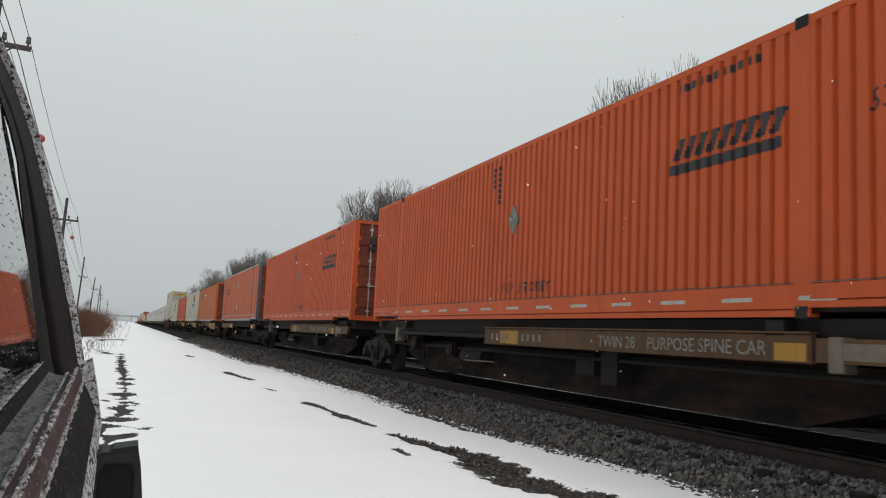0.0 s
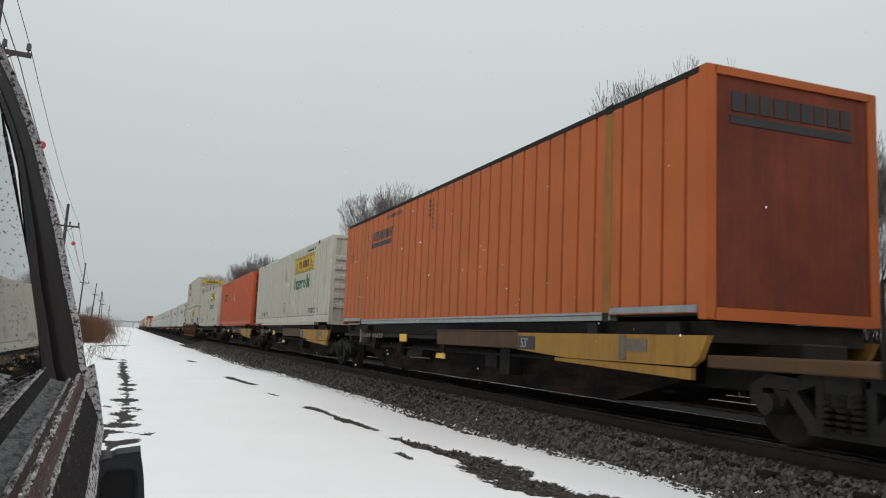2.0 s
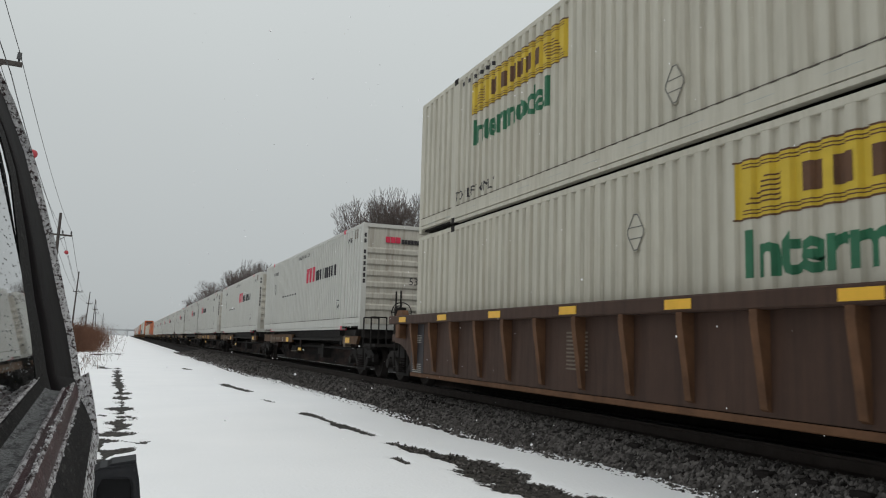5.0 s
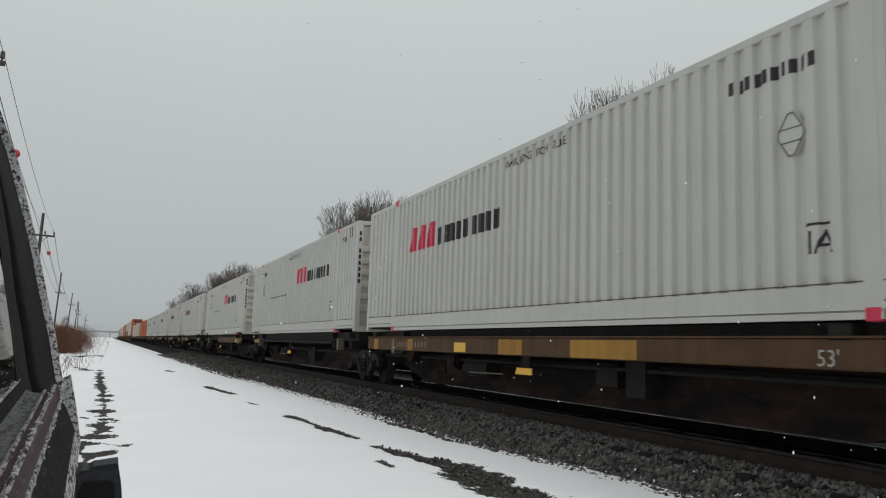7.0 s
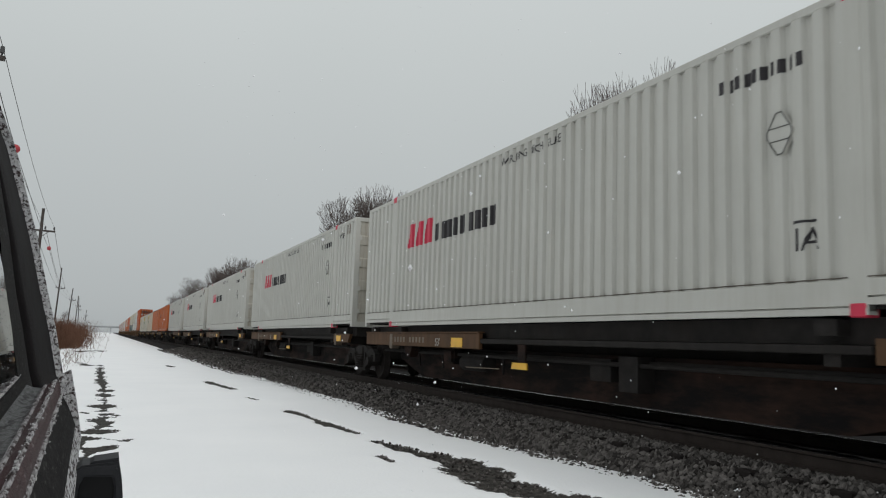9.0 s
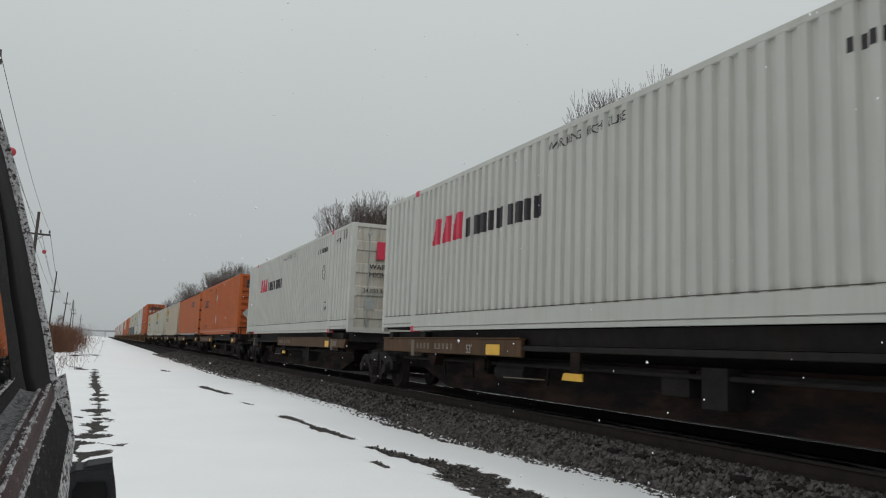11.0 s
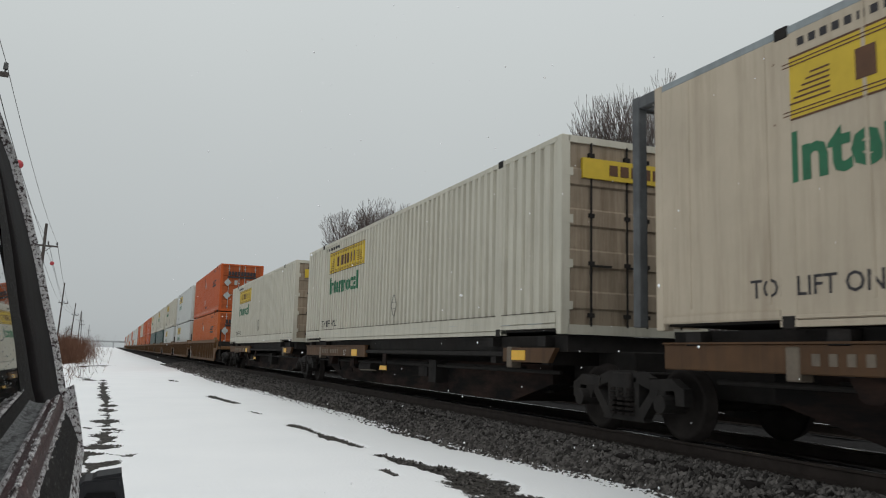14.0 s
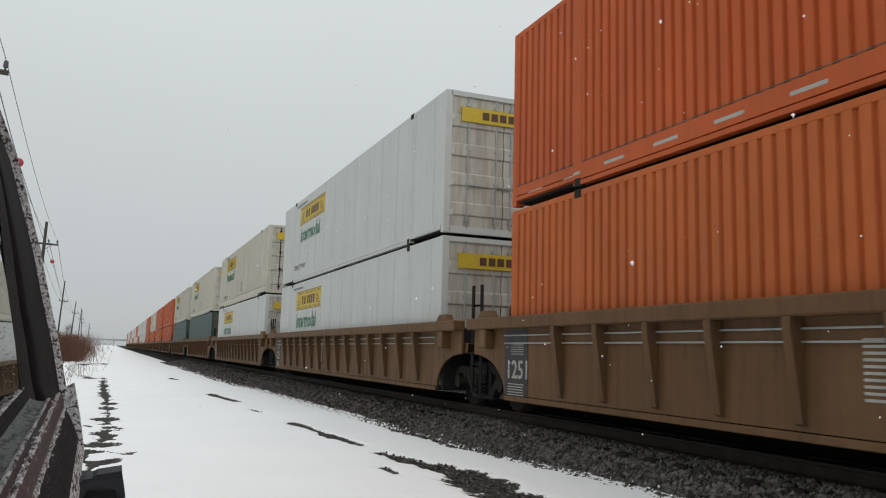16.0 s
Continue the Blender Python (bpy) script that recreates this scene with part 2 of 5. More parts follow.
def snow_material():
    m = bpy.data.materials.new("snow_and_gravel")
    m.use_nodes = True
    n, l = m.node_tree.nodes, m.node_tree.links
    b = n["Principled BSDF"]
    b.inputs["Roughness"].default_value = 0.85
    b.inputs["Specular IOR Level"].default_value = 0.15
    at = n.new("ShaderNodeAttribute")
    at.attribute_name = "bare"
    co = n.new("ShaderNodeTexCoord")
    n1 = n.new("ShaderNodeTexNoise")
    n1.inputs["Scale"].default_value, n1.inputs["Detail"].default_value = 0.5, 8
    n2 = n.new("ShaderNodeTexNoise")
    n2.inputs["Scale"].default_value, n2.inputs["Detail"].default_value = 22, 6
    for q in (n1, n2):
        l.new(co.outputs["Object"], q.inputs["Vector"])
    r1 = n.new("ShaderNodeValToRGB")
    r1.color_ramp.elements[0].color = (0.80, 0.81, 0.825, 1)
    r1.color_ramp.elements[1].color = (0.90, 0.90, 0.905, 1)
    l.new(n1.outputs[0], r1.inputs[0])
    r2 = n.new("ShaderNodeValToRGB")
    r2.color_ramp.elements[0].position, r2.color_ramp.elements[1].position = 0.35, 0.7
    r2.color_ramp.elements[0].color = (0.012, 0.011, 0.010, 1)
    r2.color_ramp.elements[1].color = (0.075, 0.068, 0.06, 1)
    l.new(n2.outputs[0], r2.inputs[0])
    add = n.new("ShaderNodeMath")
    add.operation = "ADD"
    off = n.new("ShaderNodeMath")
    off.operation = "MULTIPLY_ADD"
    off.inputs[1].default_value, off.inputs[2].default_value = 0.5, -0.25
    l.new(n2.outputs[0], off.inputs[0])
    l.new(at.outputs["Fac"], add.inputs[0])
    l.new(off.outputs[0], add.inputs[1])
    edge = n.new("ShaderNodeMapRange")
    edge.inputs["From Min"].default_value, edge.inputs["From Max"].default_value = 0.46, 0.54
    l.new(add.outputs[0], edge.inputs[0])
    mx = n.new("ShaderNodeMixRGB")
    l.new(edge.outputs[0], mx.inputs[0])
    l.new(r1.outputs[0], mx.inputs[1])
    l.new(r2.outputs[0], mx.inputs[2])
    l.new(mx.outputs[0], b.inputs["Base Color"])
    bp = n.new("ShaderNodeBump")
    bp.inputs["Strength"].default_value, bp.inputs["Distance"].default_value = 0.25, 0.03
    l.new(n2.outputs[0], bp.inputs["Height"])
    l.new(bp.outputs[0], b.inputs["Normal"])
    return m


def glass_material():
    m = bpy.data.materials.new("wet_window_glass")
    m.use_nodes = True
    n, l = m.node_tree.nodes, m.node_tree.links
    b = n["Principled BSDF"]
    b.inputs["Base Color"].default_value = (0.02, 0.022, 0.022, 1)
    b.inputs["Roughness"].default_value = 0.03
    b.inputs["Specular IOR Level"].default_value = 0.9
    b.inputs["Coat Weight"].default_value = 1.0
    b.inputs["Coat Roughness"].default_value = 0.02
    return m


M["snow"] = snow_material()
M["glass"] = glass_material()


# ---- mesh helpers ----
def add_box(bm, x0, x1, y0, y1, z0, z1):
    v = [bm.verts.new((x, y, z)) for x in (x0, x1) for y in (y0, y1) for z in (z0, z1)]
    for f in ((0, 1, 3, 2), (4, 6, 7, 5), (0, 4, 5, 1), (2, 3, 7, 6), (0, 2, 6, 4), (1, 5, 7, 3)):
        bm.faces.new([v[i] for i in f])
    return v


def box(x0, x1, y0, y1, z0, z1, bevel=0.0):
    bm = bmesh.new()
    add_box(bm, x0, x1, y0, y1, z0, z1)
    if bevel:
        bmesh.ops.bevel(bm, geom=bm.edges[:], offset=bevel, segments=1, affect="EDGES")
    return bm


def prism(points, axis, a, b):
    """A flat outline drawn out from a to b: axis x (points y, z), y (points x, z) or z (points x, y)."""
    bm = bmesh.new()
    put = {"x": lambda p, s: (s, *p), "y": lambda p, s: (p[0], s, p[1]), "z": lambda p, s: (*p, s)}[axis]
    lo = [bm.verts.new(put(p, a)) for p in points]
    hi = [bm.verts.new(put(p, b)) for p in points]
    bm.faces.new(lo)
    bm.faces.new(hi)
    k = len(points)
    for i in range(k):
        bm.faces.new((lo[i], lo[(i + 1) % k], hi[(i + 1) % k], hi[i]))
    bmesh.ops.recalc_face_normals(bm, faces=bm.faces[:])
    return bm


def add_tube(bm, a, b, r0, r1=None, sides=8, cap=True):
    a, b = Vector(a), Vector(b)
    r1 = r0 if r1 is None else r1
    q = (b - a).to_track_quat("Z", "Y")
    ring = []
    for c, r in ((a, r0), (b, r1)):
        ring.append([bm.verts.new(c + q @ Vector((r * math.cos(2 * math.pi * i / sides), r * math.sin(2 * math.pi * i / sides), 0))) for i in range(sides)])
    for i in range(sides):
        bm.faces.new((ring[0][i], ring[0][(i + 1) % sides], ring[1][(i + 1) % sides], ring[1][i]))
    if cap:
        bm.faces.new(ring[0][::-1])
        bm.faces.new(ring[1])


def tube(a, b, r0, r1=None, sides=8):
    bm = bmesh.new()
    add_tube(bm, a, b, r0, r1, sides)
    return bm


def mesh_of(bm, name, material, smooth=False):
    me = bpy.data.meshes.new(name)
    bm.normal_update()
    bm.to_mesh(me)
    bm.free()
    me.materials.append(material)
    if smooth:
        me.polygons.foreach_set("use_smooth", [True] * len(me.polygons))
    return me


def part(name, bm, material, parent=None, label="", m=None, smooth=False):
    me = bm if isinstance(bm, bpy.types.Mesh) else mesh_of(bm, name, material, smooth)
    ob = new(name, me)
    if parent is not None:
        ob.parent = parent
    if m is not None:
        ob.matrix_basis = m
    return tagged(ob, label=label)


def thing(name, label, category, group="", kind="", m=None):
    ob = new(name)
    ob.empty_display_size = 0.3
    if m is not None:
        ob.matrix_basis = m
    return tagged(ob, label, category, group, kind)


def raw_mesh(name, verts, faces, material, smooth=False):
    me = bpy.data.meshes.new(name)
    verts = np.asarray(verts, dtype=np.float32).reshape(-1, 3)
    faces = np.asarray(faces, dtype=np.int32)
    k = faces.shape[1]
    me.vertices.add(len(verts))
    me.vertices.foreach_set("co", verts.ravel())
    me.loops.add(faces.size)
    me.loops.foreach_set("vertex_index", faces.ravel())
    me.polygons.add(len(faces))
    me.polygons.foreach_set("loop_start", np.arange(0, faces.size, k, dtype=np.int32))
    me.polygons.foreach_set("use_smooth", np.full(len(faces), smooth))
    me.update(calc_edges=True)
    me.materials.append(material)
    return me


TEXTS = {}


def text_mesh(words, height, material, bold=0.0):
    """Words as a thin mesh in the x-y plane from the origin, capitals that high."""
    key = (words, height, material.name)
    if key not in TEXTS:
        cu = bpy.data.curves.new("words", "FONT")
        cu.body, cu.size, cu.extrude = words, height / 0.7, 0.001
        cu.resolution_u = 2
        cu.offset = bold * height
        ob = bpy.data.objects.new("words", cu)
        scene.collection.objects.link(ob)
        bpy.context.view_layer.update()
        me = bpy.data.meshes.new_from_object(ob.evaluated_get(bpy.context.evaluated_depsgraph_get()))
        bpy.data.objects.remove(ob)
        me.materials.clear()
        me.materials.append(material)
        TEXTS[key] = me
    return TEXTS[key]


# ---- ground, ballast and tracks ----
def toe(y):
    """Where the stones meet the snow."""
    rough = 0.10 * noise.noise((0.0, y * 0.9, 2.0)) + 0.07 * noise.noise((3.0, y * 3.1, 2.0)) if y < 60 else 0.0
    return rough + float(np.interp(y, (-30, 7, 10, 17, 33, 62, 300), (5.35, 5.3, 5.15, 4.87, 4.45, 4.2, 4.1)))


RUTS = [((3.36, 15.7), (3.62, 12.2), 0.10), ((3.62, 11.0), (3.72, 10.0), 0.07), ((3.72, 10.3), (4.0, 8.9), 0.16), ((4.0, 8.9), (3.75, 7.3), 0.24), ((3.75, 7.6), (3.95, 6.3), 0.26),
        ((3.2, 9.5), (3.18, 9.1), 0.06), ((2.87, 25.6), (3.16, 22.1), 0.11), ((2.5, 38.4), (2.62, 36.6), 0.12), ((3.1, 19.2), (3.2, 18.4), 0.05),
        ((-0.3, 38), (0.02, 18), 0.15), ((0.02, 18), (-0.02, 12.6), 0.17), ((-0.02, 12.8), (-0.35, 11.2), 0.2), ((-0.2, 11.9), (0.3, 11.5), 0.13),
        ((0.3, 11.5), (-0.25, 9.9), 0.10), ((-0.3, 15.5), (-0.2, 15.2), 0.06), ((-1.3, 40), (-0.7, 37), 0.3), ((2.2, 6.6), (3.6, 6.2), 0.03), ((-2.2, 60), (-0.6, 66), 0.6)]


def bareness(x, y):
    best = -1.0
    for (ax, ay), (bx, by), w in RUTS:
        if min(ay, by) - 1.5 < y < max(ay, by) + 1.5 and min(ax, bx) - 1 < x < max(ax, bx) + 1:
            dx, dy = bx - ax, by - ay
            s = max(0, min(1, ((x - ax) * dx + (y - ay) * dy) / (dx * dx + dy * dy)))
            d = math.hypot(x - ax - s * dx, (y - ay - s * dy) * 0.6)
            best = max(best, 1 - d / (2 * w))
    if best < -0.6:
        return 0.0
    k = 1.9 if y < 13 else 1.2
    nn = noise.noise((x * 1.9, y * k, 3.0)) * 0.95 + noise.noise((x * 5, y * k * 2.6, 7.0)) * 0.6 + noise.noise((x * 15, y * 8.0, 2.0)) * 0.25
    return max(0.0, min(1.0, best - 0.12 + nn if x < 1.5 else best + 0.1 + 0.5 * nn))


def steps(*pieces):
    out = []
    for a, b, s in pieces:
        k = max(1, round((b - a) / s))
        out += [a + (b - a) * i / k for i in range(k)]
    return out + [pieces[-1][1]]


def build_ground():
    xs = steps((-900, -100, 160), (-100, -12, 11), (-12, -1.6, 1.3), (-1.6, 0.9, 0.045), (0.9, 2.2, 0.13), (2.2, 4.6, 0.05), (4.6, 6, 0.2), (6, 60, 6), (60, 460, 80), (460, 900, 140))
    ys = steps((-600, -40, 140), (-40, 3, 4), (3, 6, 0.5), (6, 20, 0.07), (20, 42, 0.22), (42, 90, 1.0), (90, 300, 14), (300, 3000, 300))
    nx, ny = len(xs), len(ys)
    co = np.zeros((ny, nx, 3), dtype=np.float32)
    bare = np.zeros((ny, nx), dtype=np.float32)
    for j, y in enumerate(ys):
        for i, x in enumerate(xs):
            b = bareness(x, y)
            if 7 < x < 400:
                b = 1.0
            bare[j, i] = b
            z = 0.03 * noise.noise((x * 0.35, y * 0.2, 1.0)) if -8 < x < 6 and 3 < y < 90 else 0.0
            co[j, i] = (x, y, z - 0.035 * max(0.0, min(1.0, (b - 0.35) * 4)))
    idx = np.arange(nx * ny).reshape(ny, nx)
    faces = np.stack([idx[:-1, :-1], idx[:-1, 1:], idx[1:, 1:], idx[1:, :-1]], -1).reshape(-1, 4)
    me = raw_mesh("ground", co, faces, M["snow"], True)
    at = me.attributes.new("bare", "FLOAT", "POINT")
    at.data.foreach_set("value", bare.ravel())
    tagged(new("ground", me), "snow-covered ground with bare gravel ruts beside the railway", "ground", kind="structure")


CENTRE, RAIL = 7.11, 0.47          # the track's middle and its rail tops
FAR_CENTRE = CENTRE + 4.3


def bed_height(x, y):
    lo, hi = toe(y), 6.05
    return RAIL - 0.2 - 0.36 * max(0.0, min(1.0, (hi - x) / (hi - lo))) if x < hi else RAIL - 0.2


def build_bed():
    xs = steps((3.6, 6.1, 0.1), (6.1, 13.4, 0.7), (13.4, 15.0, 0.4))
    ys = steps((-490, -60, 43), (-60, 3, 3), (3, 40, 0.2), (40, 120, 1.5), (120, 1600, 60))
    co = []
    for y in ys:
        for x in xs:
            z = bed_height(x, y) if x < 13.4 else RAIL - 0.2 - (x - 13.4) * 0.36
            z += 0.035 * noise.noise((x * 3.1, y * 2.3, 0)) + 0.02 * noise.noise((x * 9, y * 7, 4))
            if x < toe(y) - 0.35:
                z = -0.12
            co.append((x, y, z))
    nx, ny = len(xs), len(ys)
    idx = np.arange(nx * ny).reshape(ny, nx)
    faces = np.stack([idx[:-1, :-1], idx[:-1, 1:], idx[1:, 1:], idx[1:, :-1]], -1).reshape(-1, 4)
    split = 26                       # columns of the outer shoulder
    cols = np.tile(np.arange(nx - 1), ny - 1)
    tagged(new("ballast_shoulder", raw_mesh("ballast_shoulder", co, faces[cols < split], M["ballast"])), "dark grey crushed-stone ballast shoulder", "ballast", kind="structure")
    # the bed between and beyond the rails is coloured darker than the shoulder
    tagged(new("ballast_bed", raw_mesh("ballast_bed", co, faces[cols >= split], M["black_bed"])), "near-black ballast bed under two tracks", "ballast", kind="structure")


def scatter_stones():
    rng = np.random.default_rng(5)
    n1, n2, n3, n4 = 15000, 9000, 6000, 1500
    y = np.concatenate([rng.uniform(3.5, 14, n1), rng.uniform(14, 32, n2), rng.uniform(32, 75, n3), rng.uniform(5, 12, n4)])
    lo = np.array([toe(q) for q in y])
    f = rng.uniform(-0.12, 1.0, len(y))
    x = lo + (6.3 - lo) * f
    z = RAIL - 0.2 - 0.36 * np.clip((6.05 - x) / (6.05 - lo), 0, 1)
    r = rng.uniform(0.018, 0.042, len(y)) * np.where(y > 32, 1.5, 1.0)
    # loose stones in the bare ruts
    keep = np.ones(len(y), bool)
    for i in range(n1 + n2 + n3, len(y)):
        x[i] = rng.uniform(3.1, 4.4)
        z[i] = -0.03
        r[i] = rng.uniform(0.012, 0.026)
        keep[i] = bareness(x[i], y[i]) > 0.5
    out = (f < 0) & (rng.uniform(size=len(y)) > 0.35)
    keep &= ~out
    x, y, z, r = x[keep], y[keep], z[keep], r[keep]
    z = np.maximum(z, -0.02) + 0.25 * r
    stone_heap(rng, x, y, z, r, "ballast_stones", M["stone"], "loose angular grey ballast stones on the track shoulder", "stones")
    # clumps of snow caught between the outer stones
    k = 1500
    cy = rng.uniform(4, 40, k)
    cx = np.array([toe(q) for q in cy]) + rng.exponential(0.10, k) - 0.05
    cz = RAIL - 0.2 - 0.36 * np.clip((6.05 - cx) / 0.9, 0, 1) + 0.01
    stone_heap(rng, cx, cy, np.maximum(cz, 0.0), rng.uniform(0.006, 0.022, k), "snow_clumps", M["flake"], "small clumps of snow caught among the ballast stones", "snow")


def stone_heap(rng, x, y, z, r, name, material, label, category):
    base = np.array([(1, 0, 0), (-1, 0, 0), (0, 1, 0), (0, -1, 0), (0, 0, 1), (0, 0, -1), (0.6, 0.6, 0.55), (-0.6, -0.5, 0.6)], dtype=np.float32)
    tri = np.array([(4, 6, 2), (4, 0, 6), (0, 2, 6), (4, 2, 1), (4, 1, 7), (1, 3, 7), (4, 7, 3), (4, 3, 0), (5, 2, 0), (5, 1, 2), (5, 3, 1), (5, 0, 3)])
    k = len(x)
    ang = rng.uniform(0, 6.28, k)
    v = base[None] * rng.uniform(0.65, 1.2, (k, 8, 1)) * r[:, None, None] * rng.uniform(0.7, 1.25, (k, 1, 3))
    c, s = np.cos(ang)[:, None], np.sin(ang)[:, None]
    vx, vy = v[..., 0] * c - v[..., 1] * s, v[..., 0] * s + v[..., 1] * c
    v = np.stack([vx + x[:, None], vy + y[:, None], v[..., 2] + z[:, None]], -1)
    faces = (tri[None] + 8 * np.arange(k)[:, None, None]).reshape(-1, 3)
    tagged(new(name, raw_mesh(name, v, faces, material)), label, category, kind="stuff")


def build_track(cx, name, label):
    track = thing(name, label, "railway track", kind="structure")
    prof = [(-0.075, 0), (0.075, 0), (0.075, 0.012), (0.012, 0.03), (0.010, 0.13), (0.035, 0.14), (0.035, 0.168), (-0.035, 0.168), (-0.035, 0.14), (-0.010, 0.13), (-0.012, 0.03), (-0.075, 0.012)]
    for s in (-0.75, 0.75):
        r = part("rail", prism([(cx + s + a, RAIL - 0.172 + b) for a, b in prof], "y", -490, 1600), M["rail"], track)
        part("rail_head", prism([(cx + s - 0.036, RAIL - 0.006), (cx + s + 0.036, RAIL - 0.006), (cx + s + 0.028, RAIL), (cx + s - 0.028, RAIL)], "y", -490, 1600), M["rail_top"], r, "worn bright running surface")
    me = mesh_of(box(-1.25, 1.25, -0.11, 0.11, -0.17, 0, 0.012), "sleeper", M["tie"])
    rng = random.Random(3)
    for i in range(130 if cx < 9 else 60):
        part("sleeper", me, None, track, m=pose(cx + rng.uniform(-0.04, 0.04), -4 + i * 0.54, RAIL - 0.215, 0, 0, rng.uniform(-1.2, 1.2)))


def build_bank():
    xs = [14.2, 14.9, 15.6, 16.4, 17.5, 20, 26, 40]
    zs = [-0.1, 0.35, 1.0, 1.45, 1.6, 1.6, 1.4, -0.1]
    ys = steps((-60, 0, 6), (0, 90, 0.8), (90, 500, 12))
    co = [(x + 0.3 * noise.noise((y * 0.5, x, 5)), y, z + (0.25 * noise.noise((x * 0.9, y * 0.6, 0)) if 0 < i < 7 else 0)) for y in ys for i, (x, z) in enumerate(zip(xs, zs))]
    idx = np.arange(len(co)).reshape(len(ys), len(xs))
    faces = np.stack([idx[:-1, :-1], idx[:-1, 1:], idx[1:, 1:], idx[1:, :-1]], -1).reshape(-1, 4)
    tagged(new("embankment", raw_mesh("embankment", co, faces, M["litter"], True)), "dark leaf-littered bank beyond the far track", "bank", kind="structure")


build_ground()
build_bank()
build_bed()
scatter_stones()
build_track(CENTRE, "track_main", "rusty steel rails on dark wooden sleepers in ballast")
build_track(FAR_CENTRE, "track_far", "second pair of rails behind the passing train")


# ---- the train ----
LONG, WIDE, HIGH = 16.15, 2.59, 2.9
RAIL_TOP = 0.32                    # the top of a corrugated container's bottom rail
SIDE = -WIDE / 2
SPEED = 27.6                       # metres a second, towards the lens
MOVERS = []                        # things of the train and where their middle is at the start


def profile(style):
    """The side wall's plan from the near end to the far end: (y, how far in)."""
    pitch, groove, deep, ramp = {"corrugated": (0.187, 0.034, 0.042, 0.022), "wave": (0.25, 0.078, 0.046, 0.03), "seamed": (0.43, 0.035, 0.03, 0.012), "smooth": (99, 0, 0, 0)}[style]
    pts = [(-LONG / 2 + 0.14, 0.0)]
    for a, b in ((-LONG / 2 + 0.14, -LONG / 2 + 1.88), (-LONG / 2 + 2.08, LONG / 2 - 2.08), (LONG / 2 - 1.88, LONG / 2 - 0.14)):
        pts.append((a, 0.0))
        k = int((b - a) / pitch)
        for i in range(k):
            c = a + (b - a) * (i + 0.5) / k
            h = groove / 2
            pts += [(c - h - ramp, 0.0), (c - h, deep), (c + h, deep), (c + h + ramp, 0.0)]
        pts.append((b, 0.0))
    pts.append((LONG / 2 - 0.14, 0.0))
    out = [pts[0]]
    for p in pts[1:]:
        if p[0] > out[-1][0] + 1e-5:
            out.append(p)
    return out


PROFILES = {s: profile(s) for s in ("corrugated", "wave", "seamed", "smooth")}


def wall_strip(bm, style, y0, y1, z0, z1, proud):
    """A piece of the side wall's own shape, standing proud of it."""
    pts = PROFILES[style]
    ys, ds = [p[0] for p in pts], [p[1] for p in pts]
    use = [y0] + [y for y in ys if y0 < y < y1] + [y1]
    low = [bm.verts.new((SIDE - proud + float(np.interp(y, ys, ds)), y, z0)) for y in use]
    top = [bm.verts.new((SIDE - proud + float(np.interp(y, ys, ds)), y, z1)) for y in use]
    for i in range(len(use) - 1):
        bm.faces.new((low[i], top[i], top[i + 1], low[i + 1]))


def blocks(bm, style, s0, s1, z0, z1, count, gap=0.22, lean=0.0, slices=5, proud=0.004):
    """A word as a row of plain barred blocks; s is the distance from the near end."""
    step = (s1 - s0) / count
    for i in range(count):
        a, b = s0 + step * (i + gap / 2), s0 + step * (i + 1 - gap / 2)
        for k in range(slices if lean else 1):
            n = slices if lean else 1
            d = lean * (k + 0.5) / n
            wall_strip(bm, style, -LONG / 2 + a - d, -LONG / 2 + b - d, z0 + (z1 - z0) * k / n, z0 + (z1 - z0) * (k + 1) / n, proud)


def end_blocks(bm, x0, x1, z0, z1, count, y, gap=0.2):
    """The same on the end that faces the lens."""
    step = (x1 - x0) / count
    for i in range(count):
        a, b = x0 + step * (i + gap / 2), x0 + step * (i + 1 - gap / 2)
        add_box(bm, a, b, y, y + 0.03, z0, z1)


PAINTED = {}


def side_words(box_ob, words, s, z, height, material, name="lettering", bold=0.0, style="smooth"):
    """Words painted on the near side, that begin s metres from the near end, read towards it and follow the wall's folds."""
    key = (words, s, z, height, material.name, style)
    if key not in PAINTED:
        bm = bmesh.new()
        bm.from_mesh(text_mesh(words, height, material, bold))
        bmesh.ops.delete(bm, geom=[f for f in bm.faces if f.normal.z < 0.5], context="FACES")
        folds = [(p[0] + LONG / 2, p[1]) for p in PROFILES[style]]
        at, deep = [p[0] for p in folds], [p[1] for p in folds]
        reach = max(v.co.x for v in bm.verts)
        for q in at:
            if s - reach < q < s:
                bmesh.ops.bisect_plane(bm, geom=bm.verts[:] + bm.edges[:] + bm.faces[:], plane_co=(s - q, 0, 0), plane_no=(1, 0, 0))
        for v in bm.verts:
            v.co = (SIDE - 0.004 + float(np.interp(s - v.co.x, at, deep)), -LONG / 2 + s - v.co.x, z + v.co.y)
        PAINTED[key] = mesh_of(bm, "lettering", material)
    tagged(part(name, PAINTED[key], None, box_ob), kind="stuff")


def end_words(box_ob, words, x, z, height, material):
    tagged(part("lettering", text_mesh(words, height, material), None, box_ob, m=pose(x, -LONG / 2 - 0.03, z, 90)), kind="stuff")


def diamond(bm, s, z, r):
    y = -LONG / 2 + s
    corners = ((-0.9, -0.1), (-0.9, 0.1), (-0.16, 0.92), (0.16, 0.92), (0.9, 0.1), (0.9, -0.1), (0.16, -0.92), (-0.16, -0.92))
    v = [bm.verts.new((SIDE - 0.012, y + a * r * 0.78, z + b * r)) for a, b in corners]
    w = [bm.verts.new((SIDE + 0.03, y + a * r * 0.78, z + b * r)) for a, b in corners]
    bm.faces.new(v)
